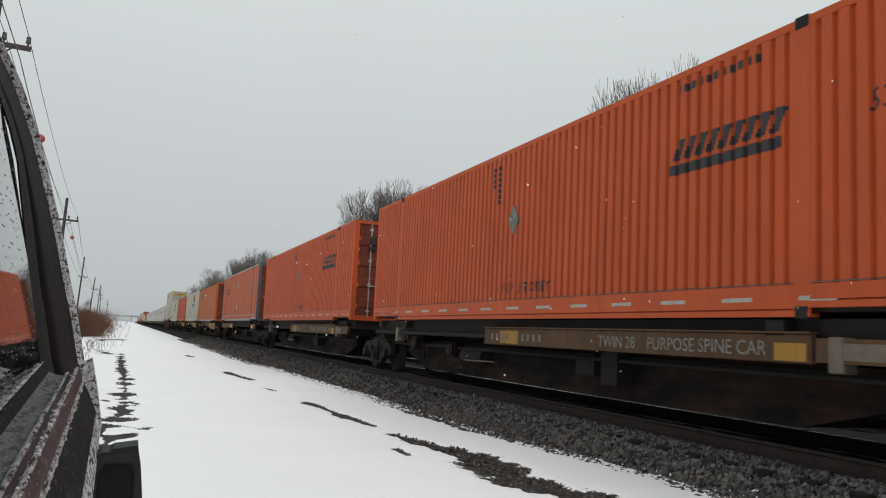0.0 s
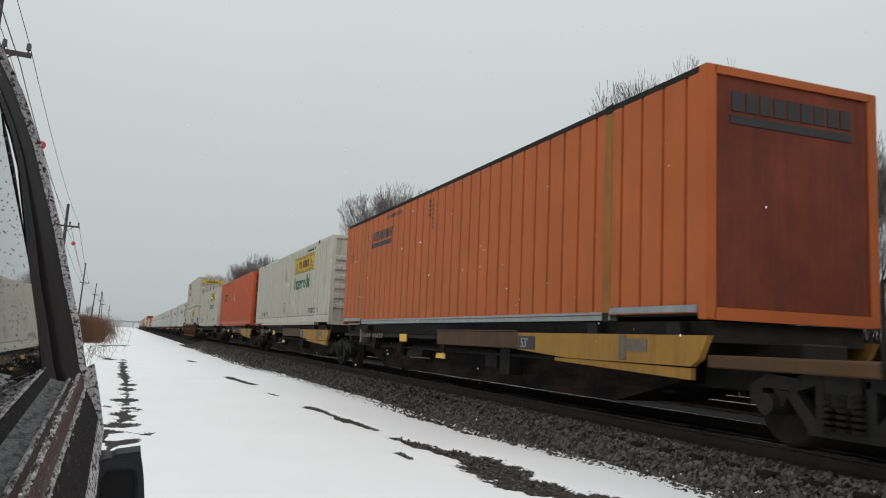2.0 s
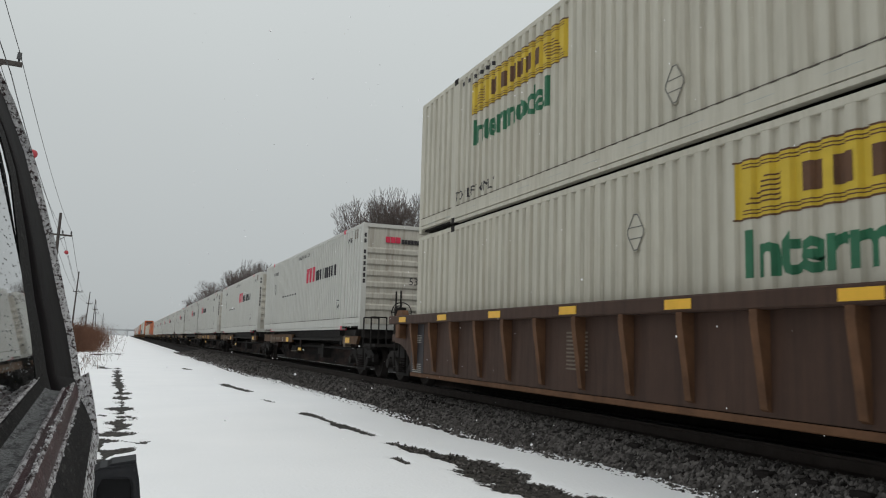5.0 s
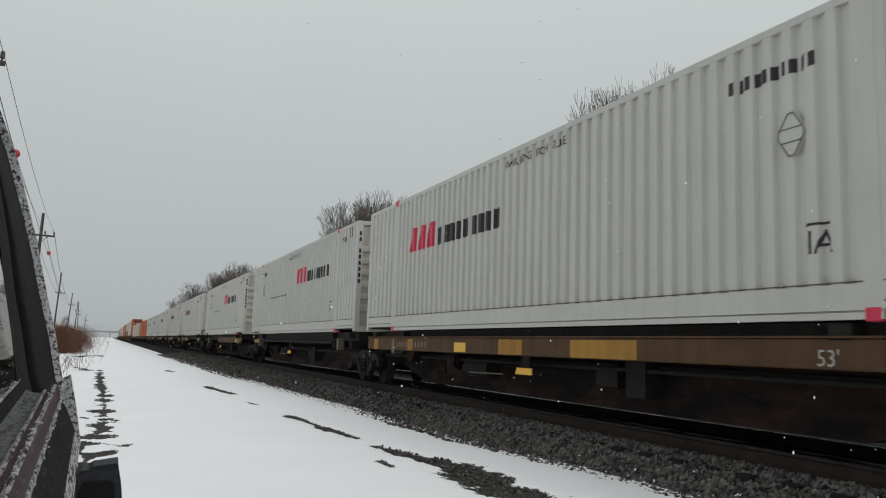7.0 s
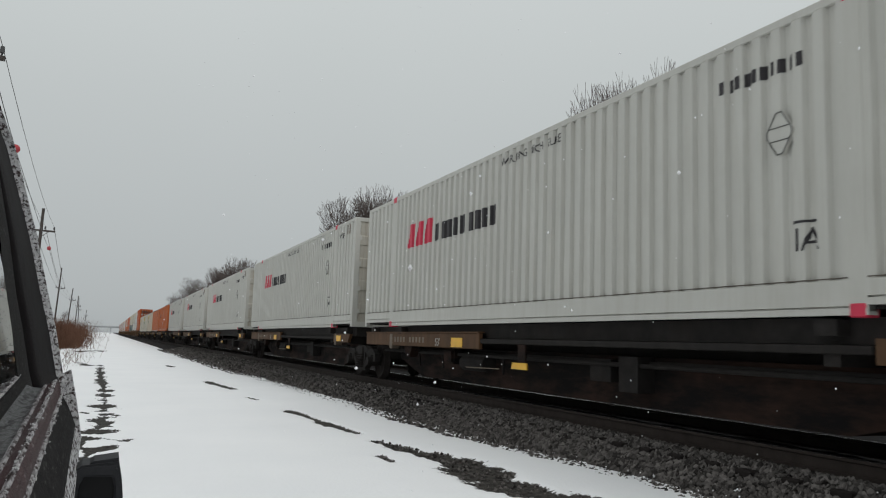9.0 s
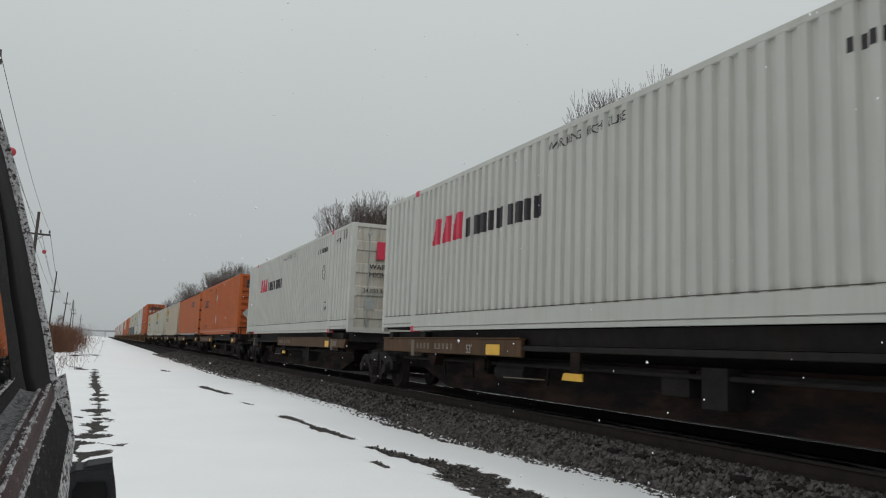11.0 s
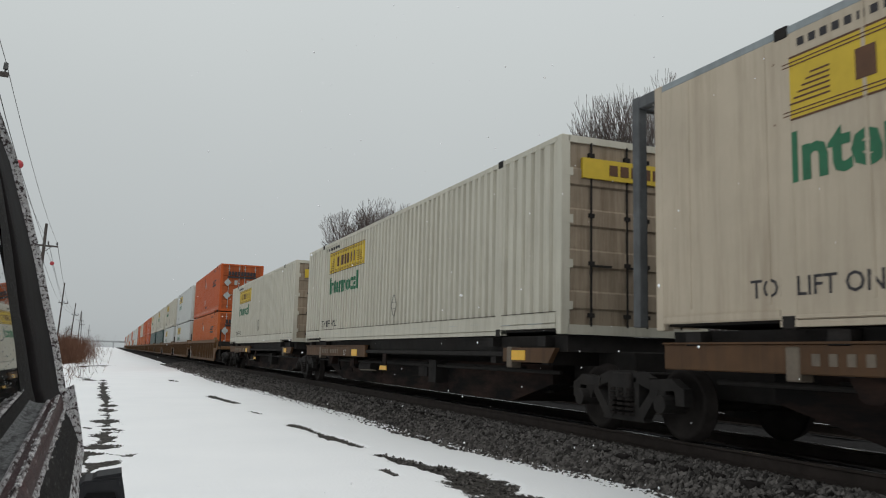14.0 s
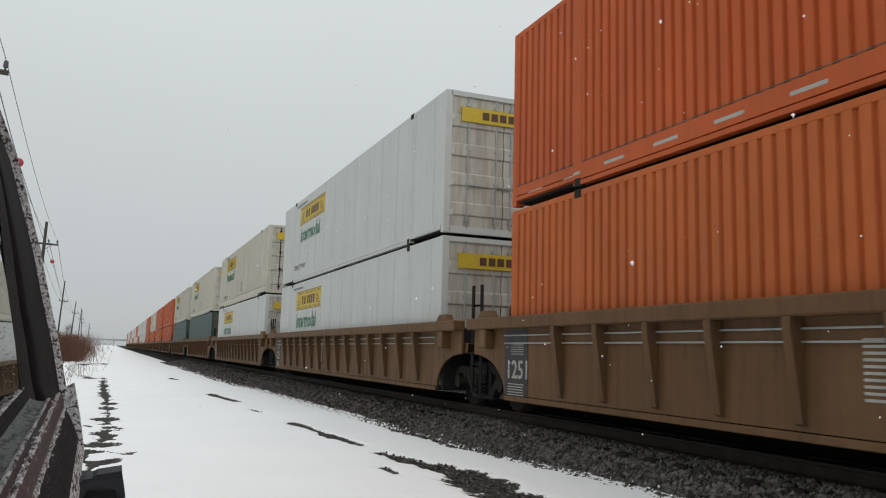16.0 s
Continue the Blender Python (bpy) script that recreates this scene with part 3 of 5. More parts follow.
    for i in range(8):
        bm.faces.new((v[i], w[i], w[(i + 1) % 8], v[(i + 1) % 8]))


def diamond_rim(s, z, r):
    """The tarnished raised edge round a placard holder, with two cross wires."""
    bm = bmesh.new()
    y, x = -LONG / 2 + s, SIDE - 0.016
    tips = [Vector((x, y + a * r * 0.78, z + b * r)) for a, b in ((-0.82, 0.12), (-0.18, 0.86), (0.18, 0.86), (0.82, 0.12), (0.82, -0.12), (0.18, -0.86), (-0.18, -0.86), (-0.82, -0.12))]
    for p, q in zip(tips, tips[1:] + tips[:1]):
        add_tube(bm, p, q, 0.008, sides=4)
    for k in (-0.3, 0.25):
        add_tube(bm, (x, y - r * 0.5, z + k * r), (x, y + r * 0.5, z + k * r), 0.006, sides=4)
    return bm


SHELLS = {}


def shell_mesh(style, paint):
    key = (style, paint)
    if key not in SHELLS:
        bm = bmesh.new()
        wall_strip(bm, style, -LONG / 2 + 0.1, LONG / 2 - 0.1, RAIL_TOP - 0.04 if style in ("corrugated", "wave") else 0.07, HIGH - 0.07, 0.0)
        SHELLS[key] = mesh_of(bm, "side_panel", M[paint])
    return SHELLS[key]


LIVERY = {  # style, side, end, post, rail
    "red": ("corrugated", "orange_red", "dim_grime_end", "orange_red"),
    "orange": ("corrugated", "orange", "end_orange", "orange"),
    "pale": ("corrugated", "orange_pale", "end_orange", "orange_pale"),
    "riveted": ("smooth", "orange", "dim_grime_end", "frame_grey"),
    "seamed": ("seamed", "orange_pale", "dim_grime_end", "orange_pale"),
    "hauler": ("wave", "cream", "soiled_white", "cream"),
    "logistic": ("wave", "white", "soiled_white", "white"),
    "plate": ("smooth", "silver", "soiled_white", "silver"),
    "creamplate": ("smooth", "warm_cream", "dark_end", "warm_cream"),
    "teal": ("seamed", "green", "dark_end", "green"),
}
LABELS = {
    "red": "red-orange corrugated steel shipping container with dark block lettering",
    "orange": "orange corrugated steel shipping container with dark block lettering",
    "pale": "weathered orange corrugated shipping container with grey placards",
    "riveted": "orange riveted smooth-sided container with grey corner posts",
    "seamed": "weathered orange seamed-panel shipping container with dark lettering",
    "hauler": "cream-white corrugated shipping container with a yellow sign panel",
    "logistic": "white corrugated shipping container with red and black lettering",
    "plate": "pale grey smooth-sided container with a yellow sign panel",
    "creamplate": "cream smooth-sided container with grey rails and yellow panel",
    "teal": "dark green seamed-panel shipping container under a white one",
}
POST_MESH, DONE = {}, {}


def end_wall(c, paint, post, kind, livery):
    y = -LONG / 2
    h = WIDE / 2 - 0.12
    if kind == "ribbed":
        out = [(y + 0.09, 0.15), (y + 0.05, 0.15)]
        for i in range(6):
            z = 0.5 + i * 0.31
            out += [(y + 0.055, z), (y + 0.008, z + 0.05), (y + 0.008, z + 0.15), (y + 0.055, z + 0.2)]
        out += [(y + 0.05, HIGH - 0.1), (y + 0.09, HIGH - 0.1)]
        part("end_wall", prism(out, "x", -h, h), M[paint], c, "horizontally ribbed end wall")
    elif kind == "doors":
        for s in (-1, 1):
            x0, x1 = (-h, -0.012) if s < 0 else (0.012, h)
            out = [(y + 0.09, 0.14), (y + 0.035, 0.14)]
            for z in (0.35, 0.95, 1.55, 2.15):
                out += [(y + 0.035, z), (y + 0.006, z + 0.03), (y + 0.006, z + 0.25), (y + 0.035, z + 0.28)]
            out += [(y + 0.035, HIGH - 0.1), (y + 0.09, HIGH - 0.1)]
            d = part("door", prism(out, "x", x0, x1), M[paint], c)
            for x in ((x0 + 0.38, x1 - 0.16) if s < 0 else (x0 + 0.16, x1 - 0.38)):
                rod = bmesh.new()
                add_tube(rod, (x, y + 0.005, 0.12), (x, y + 0.005, HIGH - 0.08), 0.018, sides=6)
                for z in (0.25, 1.0, 1.7, 2.6):
                    add_box(rod, x - 0.05, x + 0.05, y - 0.012, y + 0.035, z, z + 0.06)
                part("lock_rod", rod, M["grey_card" if livery in ("red", "orange", "pale", "plate", "logistic") else "dark_steel"], d, "upright lock rod")
                hd = bmesh.new()
                add_box(hd, x - 0.02, x + 0.34 if s < 0 else x + 0.02, y - 0.02, y, 0.98, 1.01)
                part("lock_handle", hd, M["grey_card" if livery in ("red", "orange", "pale", "plate", "logistic") else "dark_steel"], d)
            for z in (0.35, 0.95, 1.6, 2.3):
                xx = s * (h + 0.02)
                part("hinge", box(xx - 0.09, xx + 0.09, y - 0.004, y + 0.03, z, z + 0.12), M["dark_steel" if livery == "seamed" else post], d)
    else:
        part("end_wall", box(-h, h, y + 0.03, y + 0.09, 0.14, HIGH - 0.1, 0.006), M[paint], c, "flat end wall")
    part("header", box(-h, h, y + 0.0, y + 0.09, HIGH - 0.1, HIGH), M[post], c)
    part("sill", box(-h, h, y + 0.0, y + 0.09, 0, 0.14), M[post], c)


def container(livery, end, logo, u, z):
    """A 16 m container. end: what closes the end towards the lens; logo: near or far."""
    key = (livery, end, logo)
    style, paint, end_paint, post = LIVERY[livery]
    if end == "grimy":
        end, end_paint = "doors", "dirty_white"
    m = pose(CENTRE, u + LONG / 2, z)
    if key in DONE:
        c = copy_thing(DONE[key], m)
        MOVERS.append((c, u + LONG / 2, z))
        return c
    c = thing("shipping_container", LABELS[livery], "container", "containers on the freight train", m=m)
    DONE[key] = c
    MOVERS.append((c, u + LONG / 2, z))
    part("side_panel", shell_mesh(style, paint), None, c)
    part("side_panel", shell_mesh(style, paint), None, c, m=pose(0, 0, 0, 0, 0, 180))
    for x in (SIDE + 0.07, -SIDE - 0.07):
        for y in (-LONG / 2 + 0.07, LONG / 2 - 0.07):
            part("corner_post", box(x - 0.075, x + 0.075, y - 0.07, y + 0.07, 0, HIGH + 0.004, 0.012), M[post], c)
    for s in (-1, 1):
        x = s * (WIDE / 2)
        # top and bottom rails; the outer ends of the bottom rail are cut higher
        part("top_rail", box(min(x, x - s * 0.09) - (0.004 if s < 0 else 0), max(x, x - s * 0.09) + (0.004 if s > 0 else 0), -LONG / 2 + 0.14, LONG / 2 - 0.14, HIGH - 0.085, HIGH, 0.008), M["grey_post" if livery in ("riveted", "creamplate") else ("dark_steel" if livery == "seamed" else paint)], c)
        if s < 0 and style in ("corrugated", "wave"):
            # a thin dark strip along the top edge of the bottom rail
            part("rail_line", box(x - 0.004, x + 0.09, -LONG / 2 + 0.14, LONG / 2 - 0.14, RAIL_TOP - 0.004, RAIL_TOP + 0.007), M["dark_line"], c)
        # the bottom rail is a stepped channel; its outer ends are cut higher
        rail_top = RAIL_TOP if style in ("corrugated", "wave") else 0.125
        for y0, y1, low in ((-LONG / 2 + 0.14, -LONG / 2 + 1.88, 0.085), (-LONG / 2 + 1.88, LONG / 2 - 1.88, 0.0), (LONG / 2 - 1.88, LONG / 2 - 0.14, 0.085)):
            ledge = low + 0.06
            sec = [(-0.10, low), (0.012, low), (0.012, ledge), (-0.02, ledge + 0.002), (-0.02, ledge + 0.014), (0.012, ledge + 0.018), (0.006, rail_top - 0.02), (-0.016, rail_top), (-0.10, rail_top)]
            part("bottom_rail", prism([(x + s * a, q) for a, q in sec], "y", y0, y1), M["grey_post" if livery in ("riveted", "seamed") else paint], c)
        for y in (-LONG / 2 + 1.98, LONG / 2 - 1.98):
            part("lift_post", box(min(x, x - s * 0.1) - (0.007 if s < 0 else 0), max(x, x - s * 0.1) + (0.007 if s > 0 else 0), y - 0.1, y + 0.1, 0.02, HIGH - 0.1, 0.008), M["worn_post" if livery == "seamed" else post], c)
            for z0 in (-0.02, HIGH - 0.11):
                part("corner_casting", box(min(x, x - s * 0.15) - (0.014 if s < 0 else 0), max(x, x - s * 0.15) + (0.014 if s > 0 else 0), y - 0.085, y + 0.085, z0, z0 + 0.125, 0.01), M["red_mark" if livery == "logistic" else "dark_steel"], c, "steel lifting casting")
    part("roof", box(SIDE + 0.06, -SIDE - 0.06, -LONG / 2 + 0.05, LONG / 2 - 0.05, HIGH - 0.05, HIGH - 0.015), M[paint], c)
    part("floor", box(SIDE + 0.08, -SIDE - 0.08, -LONG / 2 + 0.05, LONG / 2 - 0.05, 0.05, 0.12), M["dark_steel"], c)
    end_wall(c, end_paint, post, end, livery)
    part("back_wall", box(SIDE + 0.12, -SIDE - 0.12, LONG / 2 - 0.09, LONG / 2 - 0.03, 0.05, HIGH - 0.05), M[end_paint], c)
    if livery == "creamplate":
        # a grey lifting frame hung on the far end
        for x in (SIDE + 0.02, -SIDE - 0.14):
            part("frame_post", box(x, x + 0.12, LONG / 2 + 0.34, LONG / 2 + 0.48, 0.05, HIGH + 0.02, 0.01), M["frame_grey"], c, "grey steel frame post")
            part("frame_arm", box(x, x + 0.12, LONG / 2 - 0.01, LONG / 2 + 0.34, HIGH - 0.14, HIGH + 0.01, 0.01), M["frame_grey"], c)
        part("frame_beam", box(SIDE + 0.14, -SIDE - 0.14, LONG / 2 + 0.36, LONG / 2 + 0.46, HIGH - 0.14, HIGH, 0.01), M["frame_grey"], c)
    orange = livery in ("red", "orange", "pale", "riveted", "seamed")
    if orange:
        s0 = 2.25 if logo == "near" else 12.17
        if livery == "seamed":
            s0 = 3.5 if logo == "near" else 11.7
        up = 0.33 if livery == "seamed" else 0.0
        bm = bmesh.new()
        blocks(bm, style, s0, s0 + 1.72, 1.84 + up, 2.08 + up, 9, 0.26, 0.1)
        tagged(part("word_mark", bm, M["black_mark"], c, "dark block lettering"), kind="stuff")
        bm = bmesh.new()
        blocks(bm, style, s0 + 0.02, s0 + 1.78, 1.67 + up, 1.79 + up, 1, 0.0, 0.06, 1)
        part("word_bar", bm, M["black_mark"], c)
        side_words(c, "TOP LIFT ONLY", 14.0 if logo == "far" and livery != "riveted" else 8.55, 0.42, 0.17, M["black_mark"], style=style) if livery != "seamed" else None
        side_words(c, "53'", 1.25 if logo == "near" else 15.6, 1.78, 0.2, M["black_mark"], style=style)
        for z0 in {"red": (1.65,), "seamed": ()}.get(livery, (2.05, 0.85)):
            bm = bmesh.new()
            diamond(bm, 8.15, z0, 0.25)
            part("placard_holder", bm, M["placard_rim" if livery == "red" and logo == "near" else "grey_card"], c, "grey diamond placard holder")
        bm = bmesh.new()
        for i in range(7):
            wall_strip(bm, style, -LONG / 2 + 8.75, -LONG / 2 + 8.82, 2.0 + i * 0.1, 2.07 + i * 0.1, 0.004)
            if i < 4:
                wall_strip(bm, style, -LONG / 2 + 8.95, -LONG / 2 + 9.02, 2.3 + i * 0.1, 2.37 + i * 0.1, 0.004)
        tagged(part("number_mark", bm, M["black_mark"], c), kind="stuff")
        bm = bmesh.new()
        blocks(bm, style, 10.9 if logo == "far" else 2.5, 12.2 if logo == "far" else 3.9, 2.64, 2.73, 11, 0.4, 0, 3)
        tagged(part("notice_mark", bm, M["black_mark"], c), kind="stuff")
        if livery != "seamed":
            for i in range(15):
                y = -LONG / 2 + 0.75 + i * 1.045
                part("reflector_strip", box(SIDE - 0.010, SIDE, y - 0.22, y + 0.22, 0.145, 0.195) if livery != "riveted" else box(SIDE - 0.012, SIDE - 0.003, y - 0.25, y + 0.25, 0.27, 0.33), M["white_mark"], c, "worn white reflective strip")
        if end == "doors":
            part("notice_plate", box(-0.44, -0.26, -LONG / 2 - 0.02, -LONG / 2 + 0.02, 1.62, 1.9), M["grey_card"], c)
            part("notice_plate", box(0.3, 0.52, -LONG / 2 - 0.02, -LONG / 2 + 0.02, 1.6, 1.92), M["white_mark"], c)
            part("warning_label", box(0.72, 1.06, -LONG / 2 - 0.02, -LONG / 2 + 0.02, 1.5, 1.76), M["yellow_mark"], c, "yellow warning label")
            bm = bmesh.new()
            end_blocks(bm, -0.84, 0.84, 2.2, 2.44, 9, -LONG / 2 - 0.026)
            add_box(bm, -0.86, 0.86, -LONG / 2 - 0.026, -LONG / 2 + 0.02, 2.04, 2.14)
            tagged(part("word_mark", bm, M["black_mark"], c), kind="stuff")
        else:
            bm = bmesh.new()
            end_blocks(bm, -0.95, 0.9, 2.4, 2.63, 9, -LONG / 2 + 0.018)
            add_box(bm, -0.95, 0.9, -LONG / 2 + 0.02, -LONG / 2 + 0.035, 2.25, 2.35)
            tagged(part("word_mark", bm, M["black_mark"], c), kind="stuff")
        for z0 in (() if livery == "red" and logo == "near" else (1.75, 0.95) if end == "doors" else (1.0,) if livery not in ("seamed", "riveted") else ()):
            bm = bmesh.new()
            v = [bm.verts.new((-0.85 + a * 0.22, -LONG / 2 - 0.03, z0 + b * 0.24)) for a, b in ((-1, 0), (0, -1), (1, 0), (0, 1))]
            w = [bm.verts.new((q.co.x, -LONG / 2 + 0.03, q.co.z)) for q in v]
            bm.faces.new(v)
            for i in range(4):
                bm.faces.new((v[i], v[(i + 1) % 4], w[(i + 1) % 4], w[i]))
            part("placard_holder", bm, M["grey_card"], c)
    elif livery in ("hauler", "plate", "creamplate"):
        s0 = 10.66 if livery == "creamplate" else 2.75 if logo == "near" else 9.82
        bm = bmesh.new()
        wall_strip(bm, style, -LONG / 2 + s0, -LONG / 2 + s0 + 3.6, 1.97, 2.56, 0.004)
        sign = part("sign_panel", bm, M["yellow_mark"], c, "yellow painted sign panel")
        bm = bmesh.new()
        blocks(bm, style, s0 + 0.85, s0 + 1.95, 2.12, 2.4, 4, 0.22, 0, 5, 0.008)
        blocks(bm, style, s0 + 2.05, s0 + 2.75, 2.12, 2.4, 2, 0.4, 0, 5, 0.008)
        for z0 in (2.0, 2.035, 2.48, 2.515):
            wall_strip(bm, style, -LONG / 2 + s0 + 0.1, -LONG / 2 + s0 + 3.5, z0, z0 + 0.012, 0.008)
        for i in range(6):
            z0 = 2.1 + i * 0.05
            wall_strip(bm, style, -LONG / 2 + s0 + 0.14 + 0.05 * i, -LONG / 2 + s0 + 0.62 + 0.03 * i, z0, z0 + 0.018, 0.008)
            wall_strip(bm, style, -LONG / 2 + s0 + 2.95, -LONG / 2 + s0 + 3.42 - 0.05 * i, z0, z0 + 0.018, 0.008)
        tagged(part("sign_mark", bm, M["brown_mark"], sign), kind="stuff")
        bm = bmesh.new()
        wall_strip(bm, style, -LONG / 2 + s0 - 0.02, -LONG / 2 + s0 + 3.62, 1.95, 1.97, 0.006)
        wall_strip(bm, style, -LONG / 2 + s0 - 0.02, -LONG / 2 + s0 + 3.62, 2.56, 2.58, 0.006)
        part("sign_border", bm, M["brown_mark"], sign)
        side_words(c, "Intermodal", s0 + 3.48, 1.37, 0.46, M["green_mark"], bold=0.045, style=style)
        for at in (3.5, 14.1) if logo == "near" else ((14.65,) if livery == "creamplate" else (14.1,)):
            side_words(c, "TOP LIFT ONLY", at, 0.29 if livery == "creamplate" else 0.41, 0.18, M["black_mark"], bold=0.012, style=style)
        if livery == "hauler":
            for z0 in (2.05, 0.68) if logo == "near" else (0.75,):
                bm = bmesh.new()
                diamond(bm, 8.08 if logo == "near" else 7.3, z0, 0.26)
                held_card = part("placard_holder", bm, M[paint], c, "white diamond placard holder with a dark rim")
                part("rim", diamond_rim(8.08 if logo == "near" else 7.3, z0, 0.26), M["placard_rim"], held_card)
        bm = bmesh.new()
        blocks(bm, style, 2.4 if logo == "near" else 12.4, 4.0 if logo == "near" else 14.0, 2.66, 2.74, 12, 0.4, 0, 3)
        tagged(part("notice_mark", bm, M["black_mark"], c), kind="stuff")
        if livery == "hauler":
            for i in range(15):
                y = -LONG / 2 + 0.75 + i * 1.045
                part("reflector_strip", box(SIDE - 0.009, SIDE, y - 0.22, y + 0.22, 0.15, 0.195), M["grey_card"], c, "greyed reflective strip")
        bm = bmesh.new()
        z1 = 2.28 if end == "doors" else 2.42
        w = 1.06 if end == "doors" else 0.55
        add_box(bm, -w + 0.1, w + 0.02, -LONG / 2 - 0.03, -LONG / 2 + 0.03, z1, z1 + 0.3)
        sp = part("sign_panel", bm, M["yellow_mark"], c, "yellow end sign panel")
        bm = bmesh.new()
        end_blocks(bm, -w * 0.5, w * 0.6, z1 + 0.07, z1 + 0.23, 6, -LONG / 2 - 0.036, 0.25)
        tagged(part("sign_mark", bm, M["brown_mark"], sp), kind="stuff")
        if livery in ("plate", "creamplate"):
            for i in range(14):
                y = -LONG / 2 + 1.15 * (i + 0.5) + 0.03
                part("panel_seam", box(SIDE - 0.006, SIDE + 0.01, y - 0.02, y + 0.02, 0.225, HIGH - 0.085), M[paint], c)
    elif livery == "logistic":
        s0 = 2.95 if logo == "near" else 8.9
        bm = bmesh.new()
        blocks(bm, style, s0 + 2.9, s0 + 4.4, 1.66, 2.16, 3, 0.2, 0.05)
        tagged(part("word_mark", bm, M["red_mark"], c, "crimson block lettering"), kind="stuff")
        bm = bmesh.new()
        blocks(bm, style, s0 + 0.02, s0 + 2.85, 1.66, 2.0, 9, 0.3, 0.0)
        tagged(part("word_mark", bm, M["black_mark"], c, "black block lettering"), kind="stuff")
        side_words(c, "WARNING HIGH CUBE", 8.8, 2.6, 0.13, M["black_mark"], style=style)
        side_words(c, "IA", 2.66, 0.6, 0.22, M["black_mark"], style=style)
        side_words(c, "WTP", 1.6, 2.46, 0.15, M["black_mark"], style=style)
        bm = bmesh.new()
        wall_strip(bm, style, -LONG / 2 + 2.42, -LONG / 2 + 2.7, 0.86, 0.885, 0.005)
        if logo == "far":
            blocks(bm, style, 2.5, 3.65, 2.36, 2.5, 10, 0.4, 0, 1)
        else:
            blocks(bm, style, 13.2, 14.1, 2.36, 2.5, 8, 0.4, 0, 1)
            blocks(bm, style, 9.0, 12.0, 1.35, 1.41, 6, 0.45, 0, 1)
        tagged(part("number_mark", bm, M["black_mark"], c), kind="stuff")
        bm = bmesh.new()
        diamond(bm, 2.8 if logo == "far" else 13.5, 1.76, 0.24)
        held_card = part("placard_holder", bm, M[paint], c, "white diamond placard holder with a dark rim")
        part("rim", diamond_rim(2.8 if logo == "far" else 13.5, 1.76, 0.24), M["placard_rim"], held_card)
        for dy in (0.55, 0.75):
            part("hand_hold", box(SIDE - 0.012, SIDE + 0.03, -LONG / 2 + dy - 0.02, -LONG / 2 + dy + 0.02, 2.52, 2.78, 0.004), M["faded_mark"], c, "brass-coloured vent strip")
        bm = bmesh.new()
        if end == "doors":
            end_blocks(bm, -0.66, 0.56, 1.95, 2.42, 3, -LONG / 2 - 0.03, 0.3)
        else:
            end_blocks(bm, -0.64, -0.2, 2.4, 2.56, 3, -LONG / 2 + 0.02, 0.15)
        tagged(part("word_mark", bm, M["red_mark"], c), kind="stuff")
        if end == "doors":
            end_words(c, "WARNING", -0.8, 1.68, 0.14, M["black_mark"])
            end_words(c, "HIGH CUBE", -0.8, 1.46, 0.14, M["black_mark"])
            end_words(c, "24,000 lbs", -0.95, 1.05, 0.11, M["black_mark"])
            part("notice_plate", box(-0.88, -0.6, -LONG / 2 - 0.012, -LONG / 2 + 0.03, 0.6, 0.9), M["grey_card"], c)
            part("warning_label", box(0.1, 0.6, -LONG / 2 - 0.012, -LONG / 2 + 0.03, 0.62, 0.88), M["yellow_patch"], c, "orange warning label")
        else:
            bm = bmesh.new()
            end_blocks(bm, -0.18, 0.66, 2.39, 2.51, 9, -LONG / 2 + 0.02)
            for i in range(8):
                add_box(bm, SIDE + 0.04, SIDE + 0.1, -LONG / 2 - 0.004, -LONG / 2 + 0.02, 1.25 + i * 0.16 + (0.14 if i > 5 else 0), 1.36 + i * 0.16 + (0.14 if i > 5 else 0))
            tagged(part("word_mark", bm, M["black_mark"], c), kind="stuff")
            end_words(c, "53'", 0.05, 1.25, 0.2, M["black_mark"])
            end_words(c, "24,000 lbs", -0.05, 0.28, 0.1, M["black_mark"])
    if livery == "riveted":
        for i in range(14):
            y = -LONG / 2 + 1.15 * (i + 0.5) + 0.03
            part("panel_seam", box(SIDE - 0.007, SIDE + 0.01, y - 0.03, y + 0.03, 0.225, HIGH - 0.085), M[paint], c)
            bm = bmesh.new()
            for k in range(34):
                z0 = 0.26 + k * 0.075
                add_box(bm, SIDE - 0.013, SIDE - 0.006, y - 0.028, y - 0.014, z0, z0 + 0.014)
            part("rivet_row", bm, M["dim_grime_end"], c)
    return c


# bogie, built once and copied under each car
def wheel_mesh():
    bm = bmesh.new()
    prof = [(-0.07, 0.10), (-0.03, 0.12), (-0.015, 0.30), (-0.07, 0.36), (-0.07, 0.42), (0.055, 0.43), (0.055, 0.455), (0.075, 0.45), (0.075, 0.36), (0.02, 0.3), (0.03, 0.12), (0.06, 0.10)]
    n = 20
    rings = [[bm.verts.new((x, r * math.cos(2 * math.pi * i / n), r * math.sin(2 * math.pi * i / n))) for i in range(n)] for x, r in prof]
    for a, b in zip(rings, rings[1:]):
        for i in range(n):
            bm.faces.new((a[i], a[(i + 1) % n], b[(i + 1) % n], b[i]))
    bm.faces.new(rings[0])
    bm.faces.new(rings[-1][::-1])
    bmesh.ops.recalc_face_normals(bm, faces=bm.faces[:])
    return mesh_of(bm, "wheel", M["tread"], True)


WHEEL = wheel_mesh()


